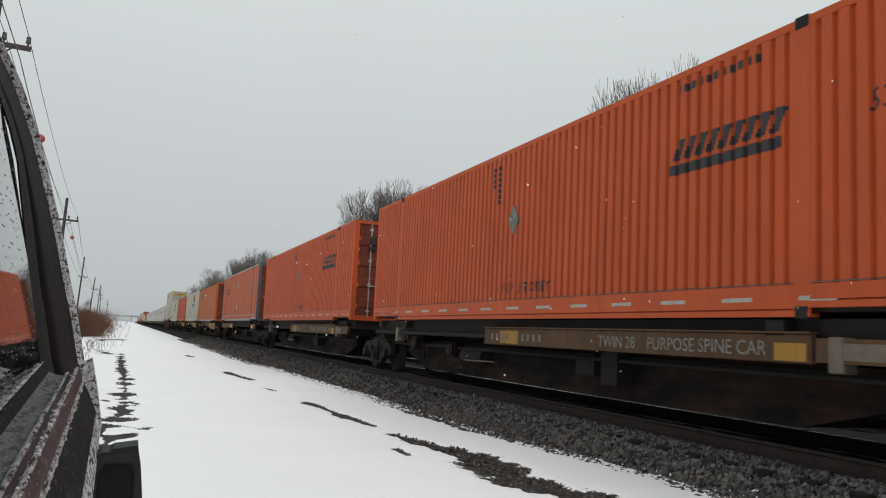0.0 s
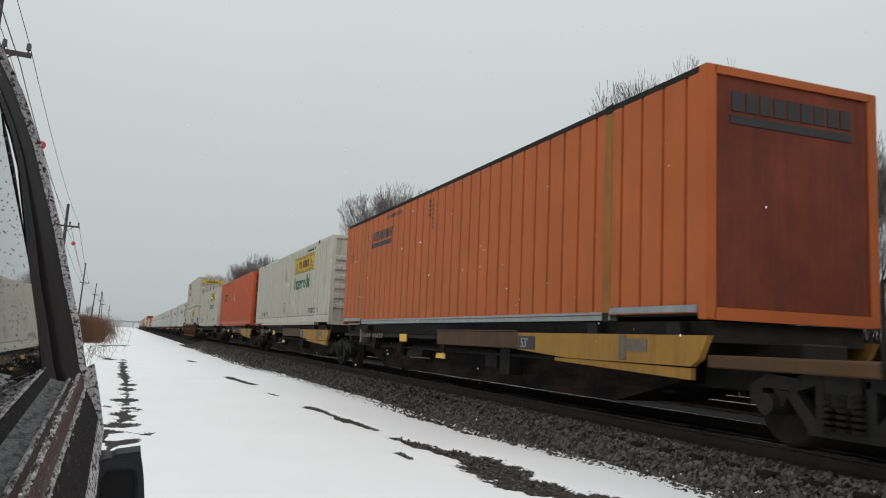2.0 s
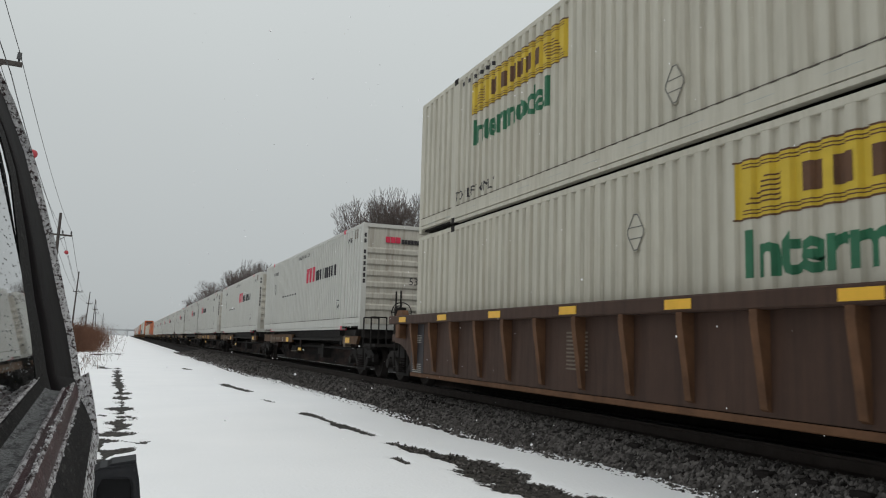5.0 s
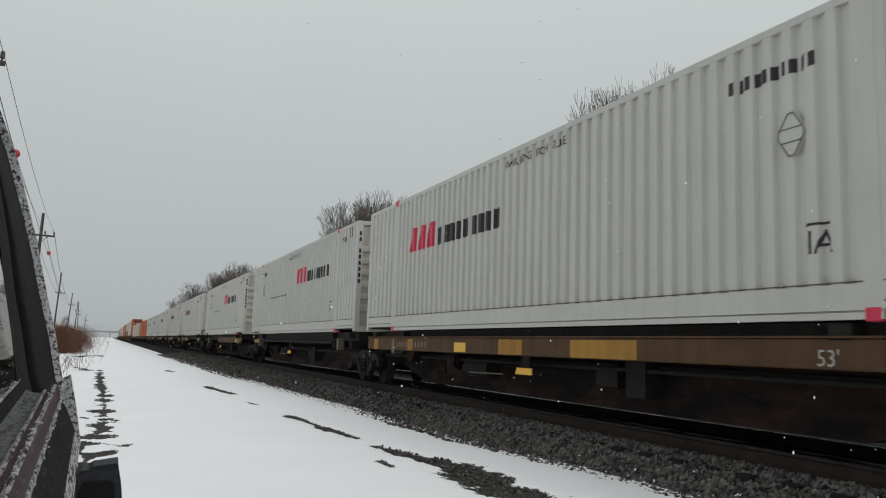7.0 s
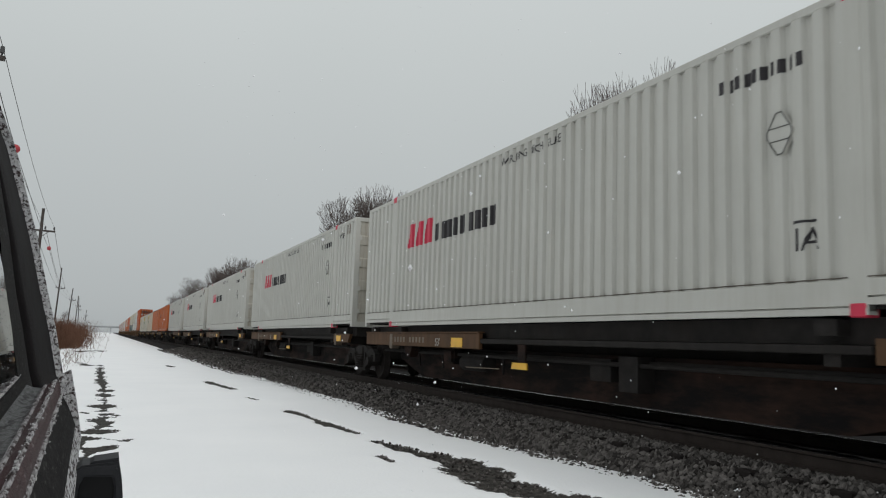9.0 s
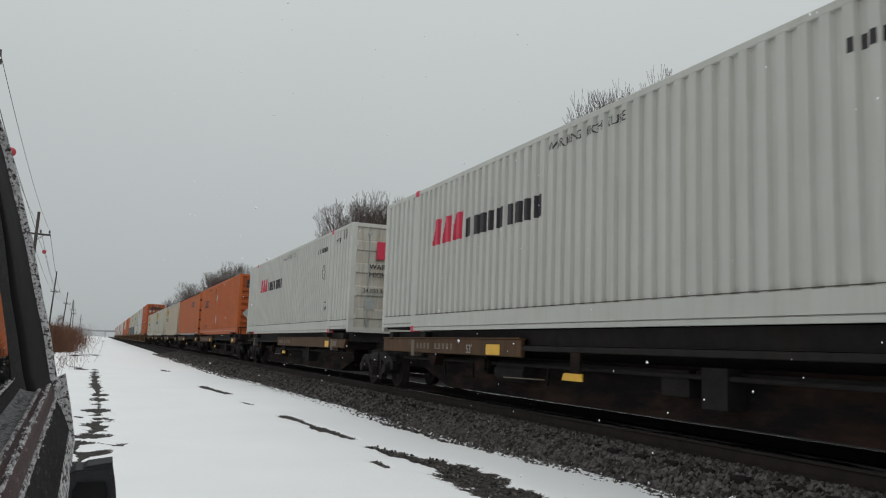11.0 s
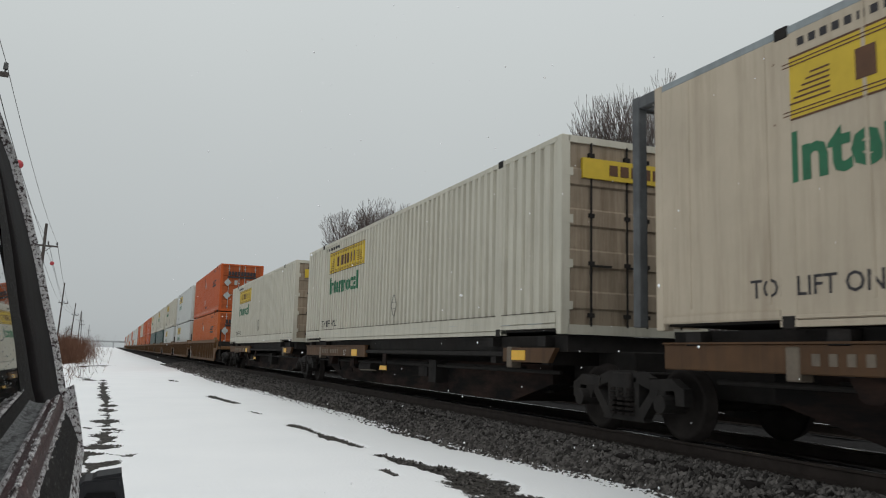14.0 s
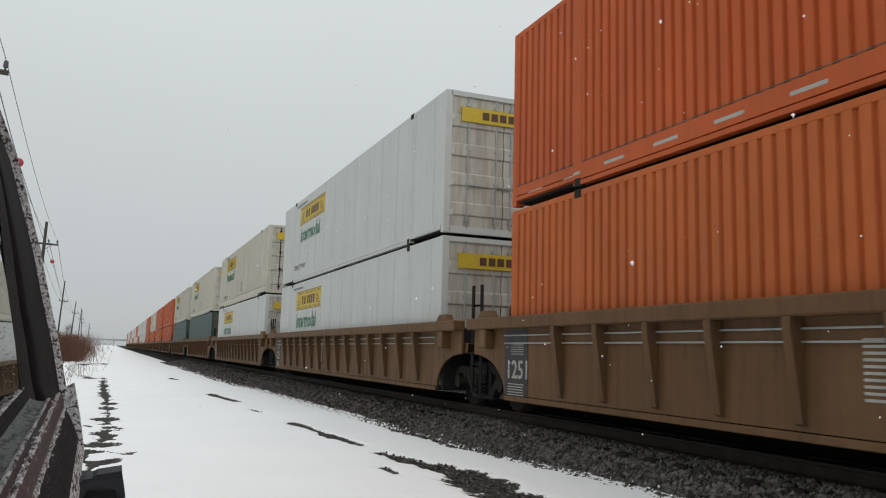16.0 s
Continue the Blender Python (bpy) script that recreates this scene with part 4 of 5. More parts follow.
def frame_mesh():
    """One cast side frame: pedestal jaws, top and bottom members, columns and diagonals round its open windows."""
    bm = bmesh.new()
    bars = [((-1.18, 0.42), (-1.02, 0.42), (-1.0, 0.66), (-1.18, 0.62)), ((-1.18, 0.60), (-0.55, 0.56), (-0.5, 0.70), (-0.95, 0.73)), ((-0.55, 0.58), (-0.28, 0.66), (-0.28, 0.80), (-0.55, 0.72)),
            ((-0.74, 0.58), (-0.60, 0.60), (-0.30, 0.30), (-0.42, 0.22)), ((-0.33, 0.2), (-0.22, 0.2), (-0.22, 0.72), (-0.33, 0.72)), ((-0.86, 0.40), (-0.72, 0.42), (-0.66, 0.58), (-0.84, 0.58))]
    quads = bars + [[(-y, z) for y, z in reversed(q)] for q in bars]
    quads += [((-0.30, 0.66), (0.30, 0.66), (0.30, 0.80), (-0.30, 0.80)), ((-0.44, 0.18), (0.44, 0.18), (0.40, 0.29), (-0.40, 0.29))]
    for k, q in enumerate(quads):
        t = 0.06 + 0.003 * (k % 4)
        lo = [bm.verts.new((-t, y, z)) for y, z in q]
        hi = [bm.verts.new((t, y, z)) for y, z in q]
        bm.faces.new(lo)
        bm.faces.new(hi)
        for n in range(4):
            bm.faces.new((lo[n], lo[(n + 1) % 4], hi[(n + 1) % 4], hi[n]))
    for y in (-0.87, 0.87):
        add_tube(bm, (-0.17, y, 0.43), (0.17, y, 0.43), 0.11, sides=12)
    bmesh.ops.recalc_face_normals(bm, faces=bm.faces[:])
    return mesh_of(bm, "side_frame", M["cast_steel"])


SIDE_FRAME = frame_mesh()


def spring_mesh():
    bm = bmesh.new()
    for y in (-0.17, 0.0, 0.17):
        for i in range(6):
            add_tube(bm, (0, y, 0.25 + i * 0.06), (0, y, 0.285 + i * 0.06), 0.07, sides=8)
    return mesh_of(bm, "spring_nest", M["tread"])


SPRINGS = spring_mesh()
BOLSTER = mesh_of(box(-1.1, 1.1, -0.2, 0.2, 0.45, 0.78, 0.02), "bolster", M["dark_steel"])
AXLE = mesh_of(tube((-0.72, 0, 0), (0.72, 0, 0), 0.08, sides=10), "axle", M["dark_steel"])


def bogie(parent, y, base):
    """base: rail top in the parent's space."""
    b = part("bogie", BOLSTER, None, parent, "sooty two-axle bogie", m=pose(0, y, base))
    for s in (-1, 1):
        part("side_frame", SIDE_FRAME, None, b, m=pose(s * 1.0, 0, 0))
        tagged(part("spring_nest", SPRINGS, None, b, m=pose(s * 1.07, 0, 0)), kind="stuff")
    for a in (-0.87, 0.87):
        part("axle", AXLE, None, b, m=pose(0, a, 0.43))
        part("wheel", WHEEL, None, b, m=pose(-0.76, a, 0.43))
        part("wheel", WHEEL, None, b, m=pose(0.76, a, 0.43, 0, 0, 180))
    return b


BEAM_TOP, BEAM_LOW = 1.59, 1.31
SPINES = {}
LONGS = ("long", "titled")           # girders along the near half


def spine_car(u, kind, close, truck, lead):
    """One platform of a spine car under a container that begins at u. kind: tan or yellow; close: how its far end is coupled."""
    key = (kind, close, truck, lead)
    m = pose(CENTRE, u + LONG / 2, 0)
    if key in SPINES:
        c = copy_thing(SPINES[key], m)
        MOVERS.append((c, u + LONG / 2, 0.0))
        return c
    c = thing("spine_car", "grimy tan and yellow steel spine car with sooty bogies", "rail car", "spine cars of the freight train", m=m)
    SPINES[key] = c
    MOVERS.append((c, u + LONG / 2, 0.0))
    h = LONG / 2
    gap = {"joint": 1.1, "end": 2.2}[close]
    part("spine_beam", box(-0.33, 0.33, -h - 0.4, h + gap, 0.95, 1.52, 0.02), M["dark_steel"], c)
    # a dark slab added to stand in for the dim gap under the container
    part("gap_fill", box(-1.12, 1.12, -h + 0.1, h - 0.1, 1.5, 1.735), M["dark_steel"], c)
    part("underframe", prism([(-h + 1.2, 1.0), (-h + 2.6, 0.66), (h - 2.6, 0.66), (h - 1.2, 1.0), (h - 1.2, 1.3), (-h + 1.2, 1.3)], "x", -0.72, 0.72), M["sill_rust"], c, "rust-red belly of the spine, blotched near-black")
    for s in (-1, 1):
        x0, x1 = sorted((s * 1.27, s * 1.19))
        # long girder at the far half, slim rail in the middle, yellow apron at the near end
        g0, g1 = {"long": (-h + 1.9, -h + 9.2), "titled": (-h + 1.9, -h + 9.2), "full": (-h + 1.9, h - 0.1), "yellow": (-h + 4.62, -h + 8.3)}.get(kind, (h - 6.6, h - 0.1))
        if kind == "plain":
            g0, g1 = -h + 2.4, -h + 2.4
            part("side_plate", box(x0, x1, h - 1.75, h - 0.75, 1.36, 1.5, 0.01), M["yellow_beam"], c, "worn yellow side plate")
        else:
            part("side_girder", box(x0, x1, g0, g1, BEAM_LOW, BEAM_TOP, 0.012), M["spine_beam"], c, "grimy tan side girder")
            part("girder_lip", box(x0 - 0.02, x1 + 0.02, g0, g1, BEAM_TOP, BEAM_TOP + 0.02), M["spine_beam"], c)
        if kind == "full":
            for y, w, paint in ((h - 0.6, 0.3, "yellow_beam"), (h - 2.9, 0.3, "yellow_beam"), (h - 7.2, 0.8, "yellow_beam"), (h - 9.4, 1.5, "yellow_beam")):
                part("paint_patch", box(x0 - 0.003 if s < 0 else x1 - 0.01, x0 + 0.01 if s < 0 else x1 + 0.003, y - w, y, BEAM_LOW + 0.012, BEAM_TOP - 0.03), M[paint], c, "worn yellow paint patch")
        if kind != "full":
            slim = {"long": (g1, h - 0.1), "titled": (g1, h - 0.1), "yellow": (g1, h - 0.1), "plain": (g1, h - 0.1)}.get(kind, (-h + 1.9, g0))
            part("slim_rail", box(x0 + 0.02, x1, *slim, 1.41, 1.49, 0.01), M["cast_steel"], c)
        if kind != "titled":
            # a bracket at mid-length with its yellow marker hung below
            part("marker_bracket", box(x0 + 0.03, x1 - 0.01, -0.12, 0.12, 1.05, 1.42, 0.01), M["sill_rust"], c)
            part("yellow_marker", prism([(-0.22, 1.03), (0.30, 1.03), (0.24, 1.13), (-0.22, 1.13)], "x", x0 + 0.01, x0 + 0.03) if s < 0 else prism([(-0.22, 1.03), (0.30, 1.03), (0.24, 1.13), (-0.22, 1.13)], "x", x1 - 0.03, x1 - 0.01), M["yellow_patch"], c, "bright yellow hanging marker plate")
        if s < 0:
            part("gusset", prism([(h - 3.0, 1.38), (h - 2.4, 1.38), (h - 2.6, 1.08), (h - 2.8, 1.08)], "x", -1.13, -0.95), M["sill_rust"], c)
        # corner castings of the platform under the container's ends
        for y in (-h + 1.62, h - 1.98) if s < 0 else ():
            part("pedestal", box(-1.285, -1.10, y - 0.085, y + 0.085, 1.24, 1.565, 0.015), M["faded_mark"], c, "scuffed tan container pedestal")
        if kind != "plain":
            ap = [(-h + 0.15, 1.30), (-h + 0.3, 1.22), (-h + 3.0, 1.22), (-h + 4.6, 1.30), (-h + 4.6, 1.57), (-h - 0.0, 1.57)] if kind == "yellow" else [(-h + 0.4, 1.33), (-h + 1.85, 1.33), (-h + 1.85, 1.55), (-h + 0.2, 1.55)]
            part("apron", prism(ap, "x", x0, x1), M["yellow_beam" if kind == "yellow" else "spine_beam"], c, "worn steel end apron")
        if kind == "yellow":
            part("apron_skirt", prism([(-h + 0.3, 1.07), (-h + 3.4, 1.17), (-h + 3.4, 1.215), (-h + 0.3, 1.2)], "x", x0 + 0.015, x1), M["yellow_beam"], c)
        for y in (-h + 0.6, -h + 2.35, h - 2.5, h - 0.6):
            part("outrigger", box(min(0, s * 1.2), max(0, s * 1.2), y - 0.09, y + 0.09, 1.3, 1.5), M["dark_steel"], c)
            part("container_pad", box(min(s * 1.27, s * 1.11), max(s * 1.27, s * 1.11), y - 0.12, y + 0.12, 1.57, 1.715), M["dark_steel"], c)
    x = -1.272
    if kind == "titled":
        tagged(part("lettering", text_mesh("TWIN 28    PURPOSE SPINE CAR", 0.15, M["girder_mark"]), None, c, m=Matrix(((0, 0, -1, x - 0.004), (-1, 0, 0, -h + 5.5), (0, 1, 0, 1.37), (0, 0, 0, 1)))), kind="stuff")
        for y in (-h + 8.3,):
            part("paint_patch", box(x - 0.003, x + 0.01, y - 0.42, y + 0.25, 1.34, 1.55), M["yellow_beam"], c, "worn yellow paint patch")
    if kind != "plain":
        part("reflector", box(x - 0.006, x + 0.01, h - 5.9 if kind not in LONGS else -h + 1.95, h - 5.4 if kind not in LONGS else -h + 2.35, 1.33, 1.5), M["yellow_beam" if kind == "titled" else "yellow_patch"], c, "yellow reflector patch")
        part("reflector", box(x - 0.006, x + 0.01, -h + 1.1, -h + 1.55, 1.36, 1.51), M["yellow_patch" if kind == "tan" else "faded_mark"], c)
        bm = bmesh.new()
        for i in range(10):
            if i != 4:
                y = (h - 2.2 if kind not in LONGS else -h + 8.9) - i * 0.19
                add_box(bm, x - 0.004, x + 0.01, y - 0.09, y, 1.39, 1.5)
        tagged(part("number_mark", bm, M["faded_mark"], c), kind="stuff")
        turn = Matrix(((0, 0, -1, x - 0.004), (-1, 0, 0, -h + 4.5 if kind == "yellow" else (h - 4.6 if kind == "tan" else -h + 2.6)), (0, 1, 0, 1.34), (0, 0, 0, 1)))
        if kind == "yellow":
            part("number_plate", box(x - 0.003, x + 0.01, -h + 4.0, -h + 4.58, 1.31, 1.52), M["black_mark"], c)
        if kind not in LONGS:
            tagged(part("lettering", text_mesh("53'", 0.15, M["white_mark"]), None, c, m=turn), kind="stuff")
    # brake gear slung below the spine
    part("air_tank", tube((-0.85, 1.9, 1.05), (-0.85, 2.9, 1.05), 0.15, sides=14), M["dark_steel"], c, "sooty brake air tank")
    bm = bmesh.new()
    add_box(bm, -0.98, -0.55, -2.6, -2.2, 0.85, 1.3)
    add_box(bm, -0.9, -0.6, -1.9, -1.4, 0.95, 1.25)
    add_box(bm, -0.8, -0.7, -6, 6, 1.2, 1.25)
    part("brake_gear", bm, M["dark_steel"], c)
    part("train_pipe", tube((-0.93, -h + 0.6, 1.19), (-0.93, h - 0.6, 1.19), 0.03, sides=8), M["cast_steel"], c, "sooty train air pipe")
    part("release_rod", tube((-1.12, 1.0, 1.0), (-1.12, 2.3, 0.98), 0.011, sides=6), M["faded_mark"], c)
    bm = bmesh.new()
    add_box(bm, -1.06, -0.8, 3.1, 3.55, 1.0, 1.3)
    bmesh.ops.bevel(bm, geom=bm.edges[:], offset=0.05, segments=2, affect="EDGES")
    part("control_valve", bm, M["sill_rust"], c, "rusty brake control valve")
    for y in (1.2, 3.9, 5.2):
        part("drop_pipe", tube((-0.93, y, 1.19), (-0.8, y + 0.25, 0.9), 0.02, sides=6), M["cast_steel"], c)
    part("hanging_pipe", tube((-0.5, -6.5, 0.86), (-0.5, 6.5, 0.86), 0.025, sides=6), M["dark_steel"], c)
    bogie(c, h + truck, RAIL)
    if lead:
        bogie(c, -h + lead, RAIL)
    if close == "end":
        part("coupler", box(-0.15, 0.15, h + 1.2, h + 2.3, 1.0, 1.25, 0.04), M["dark_steel"], c)
        bm = bmesh.new()
        for i in range(6):
            a0, a1 = math.pi * i / 6, math.pi * (i + 1) / 6
            add_tube(bm, (-0.35, h + 1.8 + 0.25 * math.cos(a0), 1.0 - 0.3 * math.sin(a0)), (-0.35, h + 1.8 + 0.25 * math.cos(a1), 1.0 - 0.3 * math.sin(a1)), 0.03, sides=6)
        part("brake_hose", bm, M["dark_steel"], c)
    if lead:
        # end platform, brake wheel and grab rails over the coupling
        e = -h - 1.0 + (0 if lead > 0 else lead - 0.4)
        if lead < 0:
            part("end_deck", box(-1.2, 1.2, e + 0.9, -h + 0.1, 1.22, 1.36, 0.015), M["spine_beam"], c, "rusty brown end deck")
        part("end_platform", box(-1.2, 1.2, e - 0.2, e + 0.9, 1.28, 1.36), M["dark_steel"], c)
        bm = bmesh.new()
        for i in range(16):
            a0, a1 = 2 * math.pi * i / 16, 2 * math.pi * (i + 1) / 16
            add_tube(bm, (-0.3 + 0.28 * math.cos(a0), e + 0.45, 2.2 + 0.28 * math.sin(a0)), (-0.3 + 0.28 * math.cos(a1), e + 0.45, 2.2 + 0.28 * math.sin(a1)), 0.015, sides=5)
        for i in range(4):
            a0 = math.pi / 2 * i
            add_tube(bm, (-0.3, e + 0.45, 2.2), (-0.3 + 0.28 * math.cos(a0), e + 0.45, 2.2 + 0.28 * math.sin(a0)), 0.012, sides=5)
        part("brake_wheel", bm, M["dark_steel"], c, "round black handbrake wheel")
        part("brake_stand", box(-0.45, -0.15, e + 0.48, e + 0.65, 1.36, 2.35, 0.02), M["dark_steel"], c)
        for yy in (e + 0.15, e + 0.85):
            bm = bmesh.new()
            add_tube(bm, (-1.22, yy, 1.3), (-1.22, yy, 2.05), 0.02, sides=6)
            add_tube(bm, (-1.22, yy, 2.05), (-0.8, yy, 2.05), 0.02, sides=6)
            add_tube(bm, (-0.8, yy, 2.05), (-0.8, yy, 1.3), 0.02, sides=6)
            part("grab_rail", bm, M["dark_steel"], c)
        for i in range(3):
            part("step", box(-1.25, -1.1, e + 0.05, e + 0.4, 0.75 + i * 0.25, 0.77 + i * 0.25), M["dark_steel"], c)
    return c


WELLS = {}


def well_car(u, paint, lead=False):
    """A well car whose containers begin at u."""
    m = pose(CENTRE, u + LONG / 2, 0)
    key = (paint, lead)
    if key in WELLS:
        c = copy_thing(WELLS[key], m)
        MOVERS.append((c, u + LONG / 2, 0.0))
        return c
    c = thing("well_car", {"well_brown": "dark brown ribbed steel well car with yellow reflectors", "well_tan": "dusty tan ribbed steel well car"}[paint], "rail car", "well cars of the freight train", m=m)
    WELLS[key] = c
    MOVERS.append((c, u + LONG / 2, 0.0))
    h, steel = LONG / 2, M[paint]
    top, low = 2.0, 0.735
    rib_paint = M["well_rib"] if paint == "well_brown" else steel
    rib = mesh_of(prism([(-1.36, top - 0.18), (-1.535, top - 0.18), (-1.535, top - 0.30), (-1.42, low + 0.13), (-1.36, low + 0.1)], "y", -0.05, 0.05), "rib", rib_paint)
    arch = [(h + 0.05 + 1.15 * (1 - math.cos(a)), low + 0.05 + 0.62 * math.sin(a)) for a in (math.pi / 2 * k / 8 for k in range(9))]
    for s in (-1, 1):
        turn = pose(0, 0, 0) if s < 0 else pose(0, 0, 0, 0, 0, 180)
        outline = [(h + 0.05, low)] + arch + [(h + 1.2, top - 0.18)]
        outline += [(-y, z) for y, z in reversed(outline)]
        w = part("well_side", prism(outline, "x", -1.37, -1.33), steel, c, m=turn)
        part("top_chord", box(-1.54, -1.31, -h - 1.2, h + 1.2, top - 0.185, top, 0.018), steel, w)
        part("bottom_chord", box(-1.395, -1.32, -h - 0.03, h + 0.03, low - 0.03, low + 0.05, 0.01), rib_paint, w)
        for i in range(15 if paint == "well_brown" else 14):
            part("rib", rib, None, w, m=pose(0, -h + 0.3 + i * (LONG - 0.6) / 14 if paint == "well_brown" else 2.21 + (i - 9) * 1.04, 0))
        if paint == "well_tan":
            for z0 in (top - 0.29, top - 0.41):
                part("side_rod", tube((-1.40, -h, z0), (-1.40, h, z0), 0.011, sides=5), M["grey_card"], w)
        # heavy brackets and grab irons over the ends
        for y in (-h - 0.55, h + 0.55):
            part("chord_bracket", box(-1.545, -1.36, y - 0.12, y + 0.12, top - 0.5, top - 0.19, 0.02), rib_paint, w)
            part("lift_lug", prism([(y - 0.28, top), (y + 0.28, top), (y + 0.14, top + 0.12), (y - 0.14, top + 0.12)], "x", -1.5, -1.36), rib_paint, w)
        if s < 0:
            if paint == "well_brown":
                for i in range(8):
                    y = -h - 0.3 + i * 2.35
                    part("reflector", box(-1.546, -1.538, y, y + 0.45, top - 0.15, top - 0.04), M["yellow_patch"], w, "yellow reflector patch")
            bm = bmesh.new()
            for k in range(10):
                add_box(bm, -1.378, -1.368, 1.0, 1.55, 1.10 + k * 0.055, 1.125 + k * 0.055)
            tagged(part("notice_mark", bm, M["white_mark" if paint == "well_tan" else "faded_mark"], w), kind="stuff")
            bm = bmesh.new()
            for k in range(5):
                add_box(bm, -1.386, -1.37, h - 0.60, h - 0.1, 0.80 + k * 0.04, 0.815 + k * 0.04)
                add_box(bm, -1.386, -1.37, h - 0.6, h - 0.2, 1.42 + k * 0.035, 1.43 + k * 0.035)
            tagged(part("number_mark", bm, M["white_mark"], w), kind="stuff")
            panel = part("number_panel", box(-1.378, -1.37, h - 0.72, h + 0.02, low + 0.06, top - 0.2), M["black_mark"], w, "black stencil panel")
            if paint == "well_tan":
                m1 = Matrix(((0, 0, -1, -1.384), (-1, 0, 0, h - 0.03), (0, 1, 0, 1.06), (0, 0, 0, 1)))
                tagged(part("lettering", text_mesh("1251", 0.27, M["white_mark"], 0.02), None, w, "large white stencilled figures", m=m1), kind="stuff")
    part("well_floor", box(-1.37, 1.37, -h - 0.1, h + 0.1, low - 0.02, low + 0.06), M["dark_steel"], c)
    for s in (-1, 1):
        a, b = sorted((s * (h + 0.12), s * (h + 1.65)))
        part("end_platform", box(-1.3, 1.3, a, b, 1.42, 1.6, 0.02), steel, c)
        part("end_bulkhead", box(-1.3, 1.3, min(s * (h + 0.08), s * (h + 0.2)), max(s * (h + 0.08), s * (h + 0.2)), low, top - 0.1), M["dark_steel"], c)
        part("draft_sill", box(-0.35, 0.35, min(s * h, s * (h + 2.0)), max(s * h, s * (h + 2.0)), 0.95, 1.42), M["dark_steel"], c)
        for x in (-1.28, 1.28):
            bm = bmesh.new()
            y = s * (h + 1.5)
            add_tube(bm, (x, y, 0.75), (x, y, 2.6), 0.022, sides=6)
            add_tube(bm, (x, y - 0.35, 0.75), (x, y - 0.35, 2.6), 0.022, sides=6)
            for k in range(5):
                add_tube(bm, (x, y, 0.85 + k * 0.35), (x, y - 0.35, 0.85 + k * 0.35), 0.015, sides=5)
            part("ladder", bm, M["dark_steel"], c)
    part("brake_wheel_stand", box(-0.5, -0.2, -h - 1.5, -h - 1.3, 1.6, 2.3, 0.03), M["dark_steel"], c)
    bogie(c, h + 1.5, RAIL)
    if lead:
        bogie(c, -h - 2.0, RAIL)
        part("coupler", box(-0.15, 0.15, -h - 3.9, -h - 2.4, 1.0, 1.25, 0.04), M["dark_steel"], c)
        part("shock_housing", box(-0.5, 0.5, -h - 2.5, -h - 1.6, 0.95, 1.4, 0.04), M["dark_steel"], c)
    return c


SPINE_Z, WELL_Z, UPPER_Z = 1.745, 0.80, 3.77
SPINE_BOXES = [  # near end at the start, livery, end, logo, girder, coupling at the far end
    (-15.4, "red", "doors", "near", "tan", "joint"), (3.75, "red", "doors", "near", "titled", "joint"), (22.25, "red", "doors", "near", "titled", "joint"), (40.8, "riveted", "flat", "far", "tan", "end"),
    (62.3, "seamed", "flat", "far", "yellow", "joint"), (80.4, "hauler", "ribbed", "near", "yellow", "joint"), (98.5, "red", "doors", "far", "yellow", "joint"), (117.1, "hauler", "ribbed", "near", "plain", "end"),
    (158.9, "logistic", "ribbed", "near", "tan", "joint"), (177.2, "logistic", "ribbed", "near", "tan", "joint"), (195.95, "logistic", "ribbed", "far", "full", "joint"), (213.2, "logistic", "ribbed", "near", "plain", "joint"),
    (232.05, "logistic", "ribbed", "near", "long", "end"), (251.3, "logistic", "doors", "far", "tan", "joint"), (268.65, "logistic", "doors", "far", "tan", "joint"), (286.8, "logistic", "doors", "far", "tan", "joint"),
    (304.85, "logistic", "doors", "far", "tan", "joint"), (323.8, "logistic", "doors", "far", "long", "end"), (342.95, "pale", "ribbed", "far", "tan", "joint"), (360.35, "seamed", "doors", "near", "tan", "joint"),
    (377.9, "creamplate", "doors", "far", "tan", "joint"), (396.2, "hauler", "grimy", "far", "tan", "joint"), (414.5, "hauler", "grimy", "far", "tan", "end"),
]
STACKS = [  # near end at the start, car, lower container, upper container
    (138.2, "well_brown", ("hauler", "ribbed", "near"), ("hauler", "doors", "far")),
    (436.8, "well_tan", ("pale", "doors", "near"), ("orange", "doors", "near")), (455.9, "well_tan", ("plate", "doors", "far"), ("plate", "doors", "far")),
    (475.5, "well_tan", ("plate", "doors", "far"), ("hauler", "doors", "far")), (495.3, "well_tan", ("teal", "flat", "far"), ("hauler", "doors", "far")),
    (514.9, "well_tan", ("teal", "flat", "far"), ("hauler", "doors", "far")), (534.6, "well_tan", ("orange", "doors", "near"), ("orange", "doors", "near")),
    (554.2, "well_tan", ("pale", "doors", "near"), ("orange", "doors", "near")), (573.8, "well_tan", ("pale", "doors", "near"), ("hauler", "doors", "far")),
]
STACKS += [(593.4 + 19.6 * i, "well_tan", ("plate", "doors", "far") if i % 3 else ("pale", "doors", "near"), ("plate", "doors", "far") if i % 4 else ("orange", "doors", "near")) for i in range(13)]
TRUCKS = {3.75: 0.3, 117.1: -2.1, 80.4: -0.1, 195.95: 0.85, 232.05: -0.5, 323.8: -0.95, 342.95: 1.4}     # where the far bogie stands, past the container's end
after_end = 0.0
for u, livery, end, logo, girder, close in SPINE_BOXES:
    spine_car(u, girder, close, TRUCKS.get(u, 1.0 if close == "joint" else -0.5), after_end)
    after_end = {40.8: -1.6}.get(u, 0.5) if close == "end" else 0.0
    container(livery, end, logo, u, SPINE_Z)
for u, car_paint, low_box, high_box in STACKS:
    well_car(u, car_paint, u < 437)
    container(*low_box, u, WELL_Z)
    container(*high_box, u, UPPER_Z)


